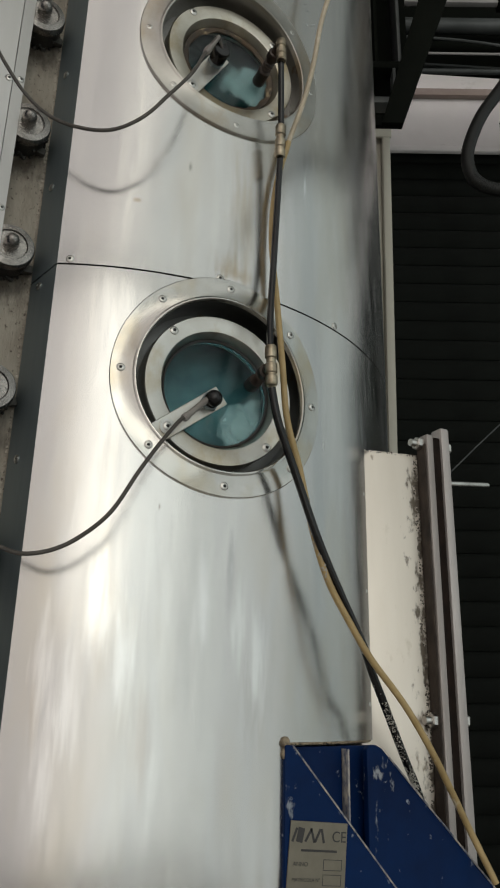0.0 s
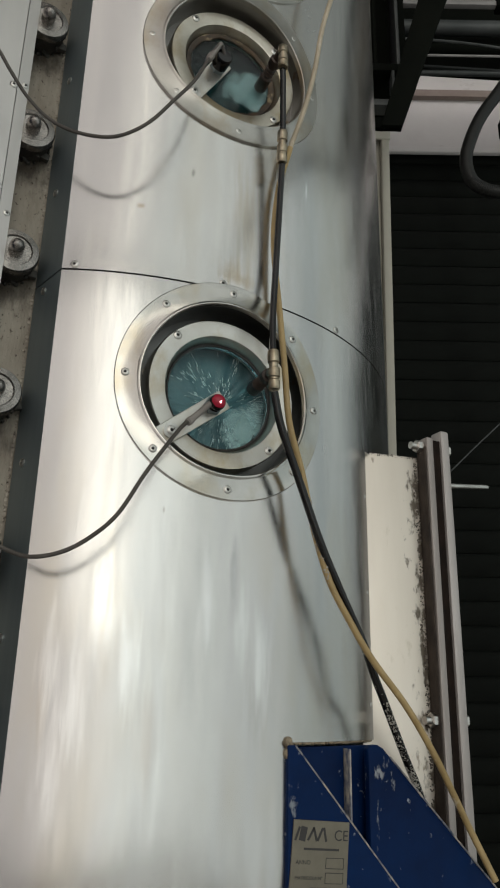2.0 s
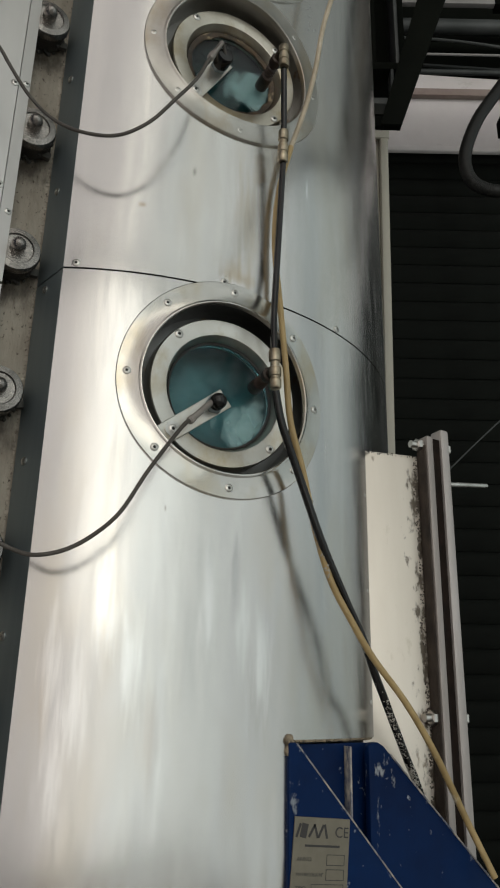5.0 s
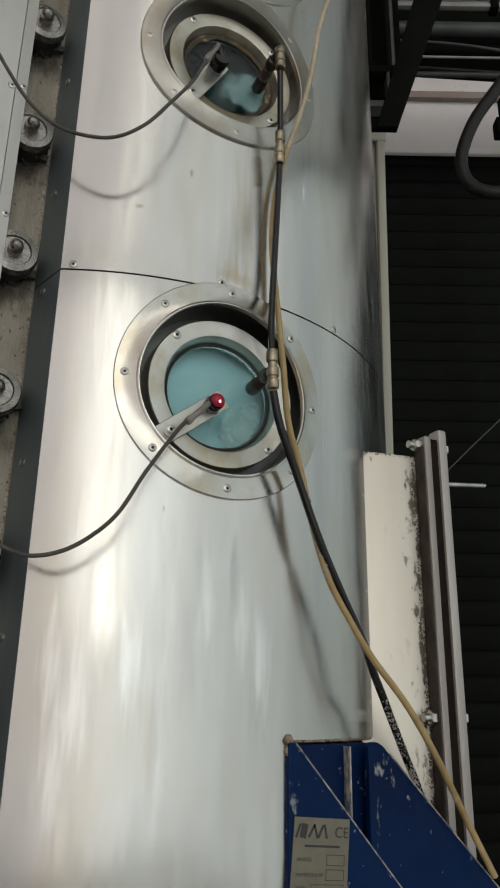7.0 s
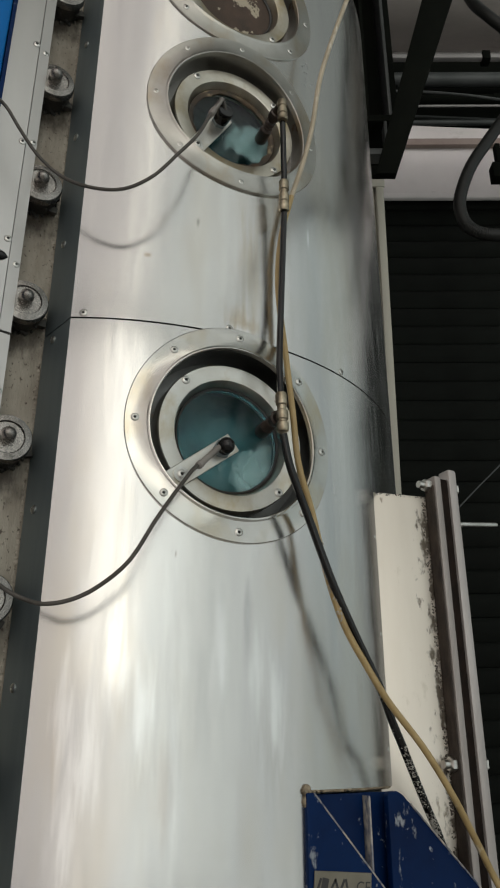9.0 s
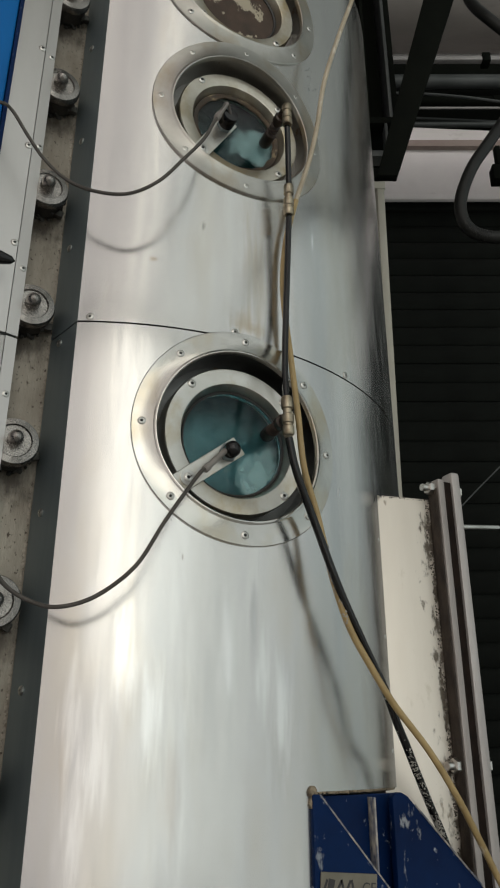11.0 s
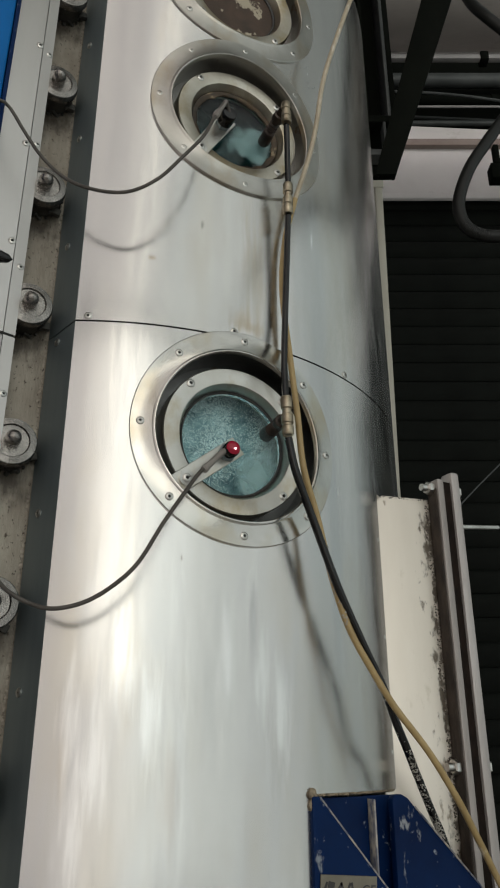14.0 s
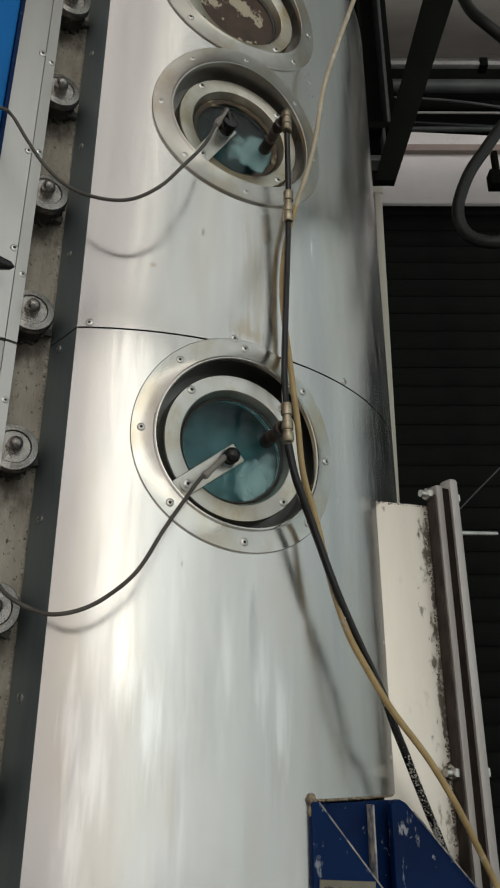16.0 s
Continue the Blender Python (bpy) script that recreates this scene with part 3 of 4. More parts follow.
def conduit():
    c = thing("flexible_conduit", None, "black corrugated flexible conduit hanging in a loop", "conduit", turn=HALL @ pose(0.8, 2.0, 3.05))
    pts = [(0.02, 0.05, 1.3), (0.045, 0.02, 1.13), (0.085, 0, 1.03), (0.16, 0, 0.93), (0.235, 0, 0.79), (0.2, 0, 0.66), (0.1, 0, 0.55),
           (0.014, 0, 0.425), (-0.058, 0, 0.31), (-0.106, 0, 0.178), (-0.101, 0, 0.09), (-0.06, 0, 0.047), (0.01, 0, 0.036), (0.11, 0, 0.064), (0.2, 0.05, 0.135), (0.3, 0.1, 0.28)]
    bm = bmesh.new()
    tube(bm, pts, 0.0205, 14, 20, 0.03)
    part("corrugated_tube", bm, CONDUIT, c)
    k = thing("wall_bracket", None, "dark steel bracket on the off-white wall", "bracket", turn=HALL @ pose(0.94, 2.25, 3.55))
    bm = bmesh.new()
    box(bm, -0.02, 0.08, 0, 0.05, 0, 0.07, 0.004)
    part("clamp_block", bm, DARKSTEEL, k)
    bm = bmesh.new()
    box(bm, 0.0, 0.02, 0, 0.03, 0.071, 0.16, 0.003)
    part("tab", bm, DARKSTEEL, k)
    w = thing("stay_wire", None, "thin grey stay wire behind the flange", "wire", turn=HALL @ pose(0.7, 2.4, 2.3))
    bm = bmesh.new()
    tube(bm, [(-0.3, 0, -0.29), (0.015, 0, 0.018), (0.15, 0, 0.148), (0.7, 0, 0.66)], 0.0025, 6, 2)
    part("strand", bm, PIPE, w)


# ---------------------------------------------------------------- tower skin
def steps(stops, cell):
    """Even steps between the stops, none longer than cell."""
    out = [stops[0]]
    for a, b in zip(stops, stops[1:]):
        n = max(1, math.ceil((b - a) / cell - 1e-6))
        out += [a + (b - a) * (i + 1) / n for i in range(n)]
    return out


def skin(bm, thetas, heights, keep=None, cell=0.0102, r=R):
    """A curved sheet; thetas (degrees) and heights name its edges and cut lines."""
    ts, zs = steps(thetas, math.degrees(cell / R)), steps(heights, cell)
    made = {}

    def vert(i, k):
        if (i, k) not in made:
            t = radians(ts[i])
            made[i, k] = bm.verts.new((r * math.sin(t), -r * math.cos(t), zs[k]))
        return made[i, k]
    for i in range(len(ts) - 1):
        for k in range(len(zs) - 1):
            th, z = (ts[i] + ts[i + 1]) / 2, (zs[k] + zs[k + 1]) / 2
            if any(math.hypot(radians(th) * R, z - zc) < 0.141 for zc in (Z1, Z2, Z3)) or (keep and not keep(th, z)):
                continue
            bm.faces.new((vert(i, k), vert(i + 1, k), vert(i + 1, k + 1), vert(i, k + 1)))
    return bm


def skin_panel(name, label, tower, thetas, heights, keep=None):
    bm = bmesh.new()
    skin(bm, thetas, heights, keep)
    ob = link(name, to_mesh(bm, name, STEEL), tower, Matrix(), label)
    md = ob.modifiers.new("sheet", "SOLIDIFY")
    md.thickness, md.offset = 0.003, -1
    sp = ob.modifiers.new("sharp_edges", "EDGE_SPLIT")
    sp.split_angle = radians(40)
    return ob


TE = -26.1          # bend of the skin beside the door flange
SEAM = Z2 + 0.1505


def tower():
    t = thing("dyeing_tower", (0, 0, 0), "tall brushed stainless-steel dyeing tower with riveted skin panels", "machine")
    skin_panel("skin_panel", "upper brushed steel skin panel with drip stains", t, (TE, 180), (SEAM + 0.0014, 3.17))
    skin_panel("skin_panel", "lower brushed steel skin panel with painted-in pale glints", t,
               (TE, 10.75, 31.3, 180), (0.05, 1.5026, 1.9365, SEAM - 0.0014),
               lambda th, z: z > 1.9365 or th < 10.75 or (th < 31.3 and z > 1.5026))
    bm = bmesh.new()
    prof = [(R - 0.003 + 0.0015, 3.17)] + [(R - 0.09 + 0.088 * math.cos(a), 3.172 + 0.088 * math.sin(a)) for a in np.linspace(0, 1.4, 8)] + [(0.2, 3.32), (0.0, 3.34)]
    lathe(bm, prof, None, 96)
    part("dome", bm, STEEL, t)
    # dark inner band seen through the joint
    bm = bmesh.new()
    skin(bm, (TE, 120), (SEAM - 0.01, SEAM + 0.01), None, 0.02, R - 0.0034)
    part("joint_backing", bm, BLACKGAP, t)
    # folded return beside the door flange; its shaded side is put into the colour
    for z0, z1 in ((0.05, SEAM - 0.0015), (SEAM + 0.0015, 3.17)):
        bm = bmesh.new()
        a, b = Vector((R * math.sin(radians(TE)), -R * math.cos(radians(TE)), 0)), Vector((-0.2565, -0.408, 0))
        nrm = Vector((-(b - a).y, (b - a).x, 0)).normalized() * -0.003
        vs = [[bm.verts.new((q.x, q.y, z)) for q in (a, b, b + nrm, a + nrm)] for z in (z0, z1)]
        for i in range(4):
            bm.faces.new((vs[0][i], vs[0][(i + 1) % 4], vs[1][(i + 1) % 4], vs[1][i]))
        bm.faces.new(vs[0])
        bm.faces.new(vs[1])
        part("folded_return", bm, STEEL_DARK, t, "folded return beside the door flange, its shade put into the grey")
    for z in (2.6807, 2.4722, 2.2605, 2.0947, 1.8396, 1.6166, 2.8807, 1.3966):
        link("screw", SCREW_ME, t, pose(-0.2494, -0.436, z, 90, 0, -74))
    for th, z in ((-24.28, 2.1183), (22.14, 2.1186), (-1.7, 2.1215), (60, 2.1186)):
        link("screw", SCREW_ME, t, on_skin(th, z))
    for z in (1.86, 1.71, 1.55):
        link("screw", SCREW_ME, t, on_skin(30.75, z, R - 0.0004) @ Matrix.Scale(0.55, 4))
    # inner vessel wall low in the tower
    bm = bmesh.new()
    lathe(bm, [(0.0, 0.02), (0.44, 0.02), (0.44, 1.66), (0.0, 1.70)], None, 48)
    part("vessel_core", bm, STEEL_DARK, t)
    # ragged sealant at the cut-out
    bm = bmesh.new()
    random.seed(3)
    for i in range(170):
        th = 10.75 + 20 * i / 169 + random.uniform(-0.2, 0.2)
        m = on_skin(th, 1.5015 + random.uniform(-0.0012, 0.0012), R - 0.0012)
        lathe(bm, [(0, 0.0012), (random.uniform(0.0008, 0.0016), 0.0006), (0.0018, -0.002)], m, 7)
    for i in range(7):
        m = on_skin(10.6 + random.uniform(-0.4, 0.5), 1.504 - 0.0025 * i, R + 0.001)
        lathe(bm, [(0, 0.005), (random.uniform(0.004, 0.007), 0.002), (0.006, -0.008)], m, 8)
    part("sealant", bm, mat("cream_sealant", (0.45, 0.37, 0.26), (0.10, 0.075, 0.05), 0.8, 0, (90, 90, 90), 90, 0.4), t, "ragged cream sealant bead")


def rolled_ring(bm, r0, r1, h0, h1):
    prof = [(r0, h0), (r0, h1 + 0.001), (r0 + 0.001, h1 + 0.0022), (r0 + 0.0025, h1 + 0.0022), (r0 + 0.0045, h1 + 0.0008), (r0 + 0.006, h1), (r1 - 0.0012, h1), (r1, h1 - 0.001), (r1, h0)]
    seg, rings = 96, []
    for i in range(seg):
        a = 2 * math.pi * i / seg
        ring = []
        for r, h in prof:
            s, z = r * math.sin(a) / R, r * math.cos(a)
            ring.append(bm.verts.new(((R + h) * math.sin(s), R - (R + h) * math.cos(s), z)))
        rings.append(ring)
    n = len(prof)
    for i in range(seg):
        a, b = rings[i], rings[(i + 1) % seg]
        for k in range(n):
            bm.faces.new((a[k], b[k], b[(k + 1) % n], a[(k + 1) % n]))


def porthole(zc, blank, label):
    """Origin: the middle of the skin's opening; x to the right, y into the tower."""
    p = thing("porthole", (0, -R, zc), label, "porthole", "portholes of the tower")
    bm = bmesh.new()
    rolled_ring(bm, 0.1255, 0.1605, -0.002, 0.0035 if blank or zc == Z2 else 0.0048)
    ring = part("cover_ring", bm, STEEL_RING if zc == Z2 else RING_OLD, p, "rolled stainless cover ring with eight screws")
    for k in range(8):
        if blank and k == 4:
            continue
        a = radians(45 * k + (3 if k == 7 else 0))
        s = 0.146 * math.sin(a)
        link("screw", SCREW_ME, ring, on_skin(math.degrees(s / R), zc + 0.146 * math.cos(a), R + 0.0032))
    # recess wall, cut to the skin's curve
    bm = bmesh.new()
    seg = 72
    a = [bm.verts.new((0.1262 * math.sin(t), R - math.sqrt(R * R - (0.1262 * math.sin(t)) ** 2) + 0.0015, 0.1262 * math.cos(t)))
         for t in (2 * math.pi * i / seg for i in range(seg))]
    b = [bm.verts.new((v.co.x, 0.052, v.co.z)) for v in a]
    c = [bm.verts.new((v.co.x * 0.64, 0.052, v.co.z * 0.64)) for v in a]
    for u, v in ((a, b), (b, c)):
        for i in range(seg):
            bm.faces.new((u[i], u[(i + 1) % seg], v[(i + 1) % seg], v[i]))
    # the lower recess's shade is in its darker colour
    part("recess", bm, RECESS_SHADED if zc == Z2 else RECESS_LIT, p, "stained recess wall, shade put into its steel colour")
    # flange with a chamfered bore
    bm = bmesh.new()
    lathe(bm, [(0.1115, -0.053), (0.1115, -0.0225), (0.1100, -0.0205), (0.0885, -0.0205), (0.0872, -0.0212), (0.0815, -0.034), (0.0805, -0.053)], OUT, 72, True)
    flange = part("flange", bm, STEEL_FLANGE if zc == Z2 else STEEL_OLD, p, "turned stainless sight-glass flange")
    for k in range(4):
        a = radians(45 + 90 * k)
        x, z = 0.1035 * math.sin(a), 0.1035 * math.cos(a)
        me = bpy.data.meshes.get("cap_bolt") or screw_mesh("cap_bolt", 0.0064, 0.0022)
        link("cap_bolt", me, flange, WORLD[p.name] @ pose(x, 0.0204, z) @ OUT)
    bm = bmesh.new()
    lathe(bm, [(0.0806, -0.034), (0.0806, -0.046), (0.0775, -0.046), (0.0775, -0.036)], OUT, 64, True)
    part("gasket", bm, GASKET, p)
    if zc == Z1:
        bm = bmesh.new()
        lathe(bm, [(0.0806, -0.0336), (0.0735, -0.0345), (0.0715, -0.0366), (0.0806, -0.0366)], OUT, 96, True)
        for v in bm.verts:
            k = 1 + 0.055 * noise.noise(Vector((v.co.x * 70, v.co.y * 200, v.co.z * 70))) if math.hypot(v.co.x, v.co.z) < 0.078 else 1
            v.co.x, v.co.z = v.co.x * k, v.co.z * k
        part("sealant", bm, GASKET_BROWN, p, "brown ragged sealant round the glass")
    if blank:
        bm = bmesh.new()
        lathe(bm, [(0, -0.038), (0.0775, -0.038), (0.0775, -0.05), (0, -0.05)], OUT, 64)
        part("blank_disc", bm, RUSTDISC, p, "rust-brown disc with flaking pale deposit")
    else:
        bm = bmesh.new()
        lathe(bm, [(0, -0.037), (0.0774, -0.037), (0.0774, -0.045), (0, -0.045)], OUT, 64)
        g = part("glass_pane", bm, GLASS, p, "greenish round sight glass")
        g.visible_shadow = False
    return p


def sensor(x, z, ang, capped=False):
    """A sensor on a strip bracket across the sight glass; returns its indicator ball."""
    s = thing("optical_sensor", (x, -0.5145, z), "black optical sensor on a steel strip bracket over the glass", "sensor", "sensors on the sight glasses")
    # bracket strip along its own axis
    m = pose(0, 0, 0, 0, -ang, 0)
    bm = bmesh.new()
    box(bm, -0.018, 0.098, -0.0065, -0.004, -0.0145, 0.0145, 0.0008, 1, m)
    part("bracket", bm, STEEL_FLANGE, s, "bare stainless strip bracket")
    bm = bmesh.new()
    lathe(bm, [(0.0045, 0.0066), (0.011, 0.0066), (0.011, 0.009), (0.0045, 0.009)], OUT, 20, True)
    part("washer", bm, SCREW, s)
    link("hex_nut", SCREW_ME, s, WORLD[s.name] @ pose(0, -0.009, 0) @ OUT @ Matrix.Scale(1.1, 4))
    c = m @ Vector((0.0745, 0, 0))
    at = pose(c.x, c.y, c.z)
    bm = bmesh.new()
    lathe(bm, [(0.0, -0.012), (0.009, -0.012), (0.009, 0.0045), (0.0, 0.0045)], at @ OUT, 20)
    part("barrel", bm, RUBBER, s)
    bm = bmesh.new()
    lathe(bm, [(0.0085, 0.0068), (0.0135, 0.0068), (0.0135, 0.0125), (0.012, 0.0138), (0.0085, 0.0138)], at @ OUT, 6, True)
    part("lock_nut", bm, STEEL_DARK, s)
    bm = bmesh.new()
    lathe(bm, [(0.0, 0.0135), (0.0108, 0.0135), (0.0112, 0.016), (0.0100, 0.018), (0.0104, 0.020), (0.0092, 0.0225), (0.0, 0.0225)], at @ OUT, 20)
    part("cable_gland", bm, RUBBER, s)
    bm = bmesh.new()
    bmesh.ops.create_uvsphere(bm, u_segments=40, v_segments=28, radius=0.0115)
    me = to_mesh(bm, "indicator_ball", [RUBBER, GLOW, HOT])
    for f in me.polygons:
        d = f.center.normalized()
        if d.y < -0.5:
            f.material_index = 1
        if (d - Vector((0.03, -0.95, -0.27)).normalized()).length < 0.15:
            f.material_index = 2
    ball = link("indicator_ball", me, s, WORLD[s.name] @ at @ pose(0, -0.0235, 0), "indicator ball, red glowing on one half")
    if capped:
        bm = bmesh.new()
        lathe(bm, [(0.0, 0.0139), (0.0128, 0.0139), (0.0132, 0.018), (0.0132, 0.033), (0.0118, 0.0362), (0.0, 0.0368)], at @ OUT, 24)
        part("rubber_boot", bm, RUBBER, s, "black rubber boot over the sensor")
    return s, ball


def hose_line(name, thing_, pts, r, material, label="", step=7):
    bm = bmesh.new()
    tube(bm, [WORLD[thing_.name].inverted() @ Vector(q) for q in pts], r, 12, step)
    return part(name, bm, material, thing_, label)


def fitting(name, parent, a, b, prof, material, seg=16, label=""):
    """A turned fitting from a towards b; prof holds (radius, share of the length)."""
    a, b = Vector(a), Vector(b)
    m = Matrix.Translation(a) @ (b - a).to_track_quat("Z", "Y").to_matrix().to_4x4()
    length = (b - a).length
    bm = bmesh.new()
    lathe(bm, [(0, prof[0][1] * length)] + [(r, h * length) for r, h in prof] + [(0, prof[-1][1] * length)], WORLD[parent.name].inverted() @ m, seg)
    return part(name, bm, material, parent, label)


NUTTED = [(0.0072, 0), (0.0082, 0.04), (0.0082, 0.3), (0.0064, 0.33), (0.0064, 0.44), (0.0084, 0.47), (0.0084, 0.68), (0.0070, 0.71), (0.0070, 0.75), (0.0084, 0.78), (0.0084, 0.96), (0.0070, 1)]


def hoses():
    b = thing("black_hose", (0.045, -0.583, 1.97), "black rubber hose joined by brass tees, crusted white below", "hose")
    hose_line("hose_length", b, [(0.052, -0.586, 2.522), (0.0571, -0.578, 2.4741), (0.0628, -0.568, 2.4033), (0.0645, -0.565, 2.3685), (0.064, -0.558, 2.276), (0.06, -0.555, 2.163), (0.048, -0.57, 2.066), (0.04, -0.587, 1.994)], 0.0049, RUBBER)
    hose_line("hose_length", b, [(0.043, -0.586, 1.945), (0.058, -0.579, 1.899), (0.091, -0.568, 1.835), (0.128, -0.561, 1.755), (0.166, -0.552, 1.691), (0.204, -0.543, 1.632), (0.227, -0.537, 1.585), (0.244, -0.532, 1.5558), (0.268, -0.515, 1.5292), (0.3029, -0.498, 1.4789), (0.332, -0.485, 1.437), (0.36, -0.482, 1.36)], 0.0055, RUBBER)
    # sleeve coupling below the upper tee
    fitting("coupling", b, (0.0623, -0.568, 2.3987), (0.0635, -0.564, 2.3418), NUTTED, BRASS)
    # lower tee: run along the hose, branch to the nozzle
    fitting("tee", b, (0.0403, -0.587, 2.005), (0.0427, -0.586, 1.948), NUTTED, BRASS)
    fitting("elbow", b, (0.052, -0.586, 2.548), (0.052, -0.587, 2.505), NUTTED, BRASS)
    for zc, c in ((Z2, BROWN_FIT), (Z1, BROWN_FIT)):
        x0, z0 = (0.043, 1.976) if zc == Z2 else (0.051, 2.540)
        fitting("nozzle", b, (x0, -0.582, z0), (0.053, -0.500, zc + 0.022 if zc == Z2 else zc - 0.004),
                [(0.0075, 0), (0.0075, 0.16), (0.0105, 0.18), (0.0105, 0.32), (0.007, 0.34), (0.007, 0.40), (0.009, 0.42), (0.007, 0.46), (0.009, 0.50),
                 (0.007, 0.54), (0.009, 0.58), (0.007, 0.62), (0.010, 0.66), (0.0105, 0.97), (0.009, 1.0)], c)
    random.seed(11)
    bm = bmesh.new()
    path = spline([(0.204, -0.543, 1.632), (0.227, -0.537, 1.585), (0.244, -0.532, 1.5558), (0.268, -0.515, 1.5292), (0.3029, -0.498, 1.4789), (0.332, -0.485, 1.437)], 30)
    for i, q in enumerate(path):
        if i < 62 and random.random() < 0.9 or random.random() < 0.35:
            continue
        for k in range(13):
            d = Vector((random.uniform(-1, 1), random.uniform(-1, 0.2), random.uniform(-1, 1))).normalized()
            m = Matrix.Translation(WORLD[b.name].inverted() @ (q + d * 0.0053)) @ d.to_track_quat("Z", "Y").to_matrix().to_4x4()
            lathe(bm, [(0, 0.0009), (random.uniform(0.0004, 0.0014), 0.0003), (0.0008, -0.001)], m, 6)
    tagged(part("crust", bm, CRUST, b, "white flaking crust on the rubber"), kind="stuff")
    y = thing("yellow_hose", (0.06, -0.577, 1.985), "yellowed plastic hose running down beside the black hose", "hose")
    hose_line("hose_length", y, [(0.235, -0.585, 3.02), (0.222, -0.579, 2.946), (0.174, -0.574, 2.787), (0.146, -0.561, 2.672), (0.13, -0.555, 2.563), (0.114, -0.55, 2.484), (0.089, -0.545, 2.395)], 0.0043, YELLOW_OLD, "greyed upper length with pale deposit")
    hose_line("hose_length", y, [(0.089, -0.545, 2.395), (0.069, -0.544, 2.309), (0.062, -0.543, 2.211), (0.069, -0.551, 2.09), (0.069, -0.568, 1.99), (0.078, -0.565, 1.915), (0.104, -0.555, 1.848), (0.123, -0.554, 1.771), (0.146, -0.555, 1.704), (0.175, -0.56, 1.651), (0.205, -0.564, 1.605), (0.259, -0.558, 1.551), (0.305, -0.551, 1.495), (0.349, -0.537, 1.439), (0.381, -0.527, 1.396), (0.41, -0.54, 1.33)], 0.0046, YELLOW)
    bm = bmesh.new()
    path = spline([(0.1145, -0.5545, 1.808), (0.123, -0.554, 1.771), (0.146, -0.555, 1.704)], 24)
    for q in path:
        for k in range(3):
            d = Vector((random.uniform(-1, 0.3), random.uniform(-1, 0), random.uniform(-1, 1))).normalized()
            m = Matrix.Translation(WORLD[y.name].inverted() @ (q + d * 0.0052)) @ d.to_track_quat("Z", "Y").to_matrix().to_4x4()
            lathe(bm, [(0, 0.0008), (random.uniform(0.0006, 0.0016), 0.0003), (0.001, -0.002)], m, 6)
    tagged(part("deposit", bm, CRUST, y, "pale flaking deposit on the hose"), kind="stuff")
    c = thing("sensor_cable", (-0.049, -0.555, 1.913), "dark grey sensor cable drooping from the lower sight glass", "cable", "sensor cables")
    hose_line("strand", c, [(-0.0265, -0.537, 1.933), (-0.036, -0.540, 1.924), (-0.0560, -0.550, 1.902), (-0.0775, -0.566, 1.881), (-0.108, -0.59, 1.84), (-0.132, -0.59, 1.801), (-0.159, -0.584, 1.751), (-0.187, -0.57, 1.722), (-0.215, -0.56, 1.705), (-0.244, -0.548, 1.699), (-0.266, -0.532, 1.706), (-0.289, -0.526, 1.718), (-0.307, -0.527, 1.735), (-0.35, -0.53, 1.79)], 0.0026, CABLE)
    fitting("strain_relief", c, (-0.0285, -0.536, 1.9315), (-0.0690, -0.5595, 1.8885), [(0.0036, 0), (0.0042, 0.06), (0.0042, 0.82), (0.0052, 0.84), (0.0052, 0.97), (0.003, 1.0)], SLEEVE, 16, "pale grey cable sleeve")
    c = thing("sensor_cable", (-0.056, -0.555, 2.498), "dark grey sensor cable drooping from the upper sight glass", "cable", "sensor cables")
    hose_line("strand", c, [(-0.0335, -0.549, 2.523), (-0.0455, -0.560, 2.531), (-0.073, -0.582, 2.467), (-0.098, -0.597, 2.403), (-0.128, -0.596, 2.353), (-0.161, -0.585, 2.307), (-0.2, -0.568, 2.282), (-0.244, -0.546, 2.287), (-0.281, -0.524, 2.311), (-0.314, -0.511, 2.347), (-0.342, -0.505, 2.388), (-0.366, -0.501, 2.425), (-0.387, -0.51, 2.423), (-0.45, -0.51, 2.41)], 0.0026, CABLE)
    fitting("strain_relief", c, (-0.0445, -0.559, 2.5335), (-0.0730, -0.582, 2.467), [(0.0030, 0), (0.0036, 0.06), (0.0038, 0.74), (0.0054, 0.76), (0.0054, 0.96), (0.003, 1.0)], SLEEVE, 16, "pale grey cable sleeve")


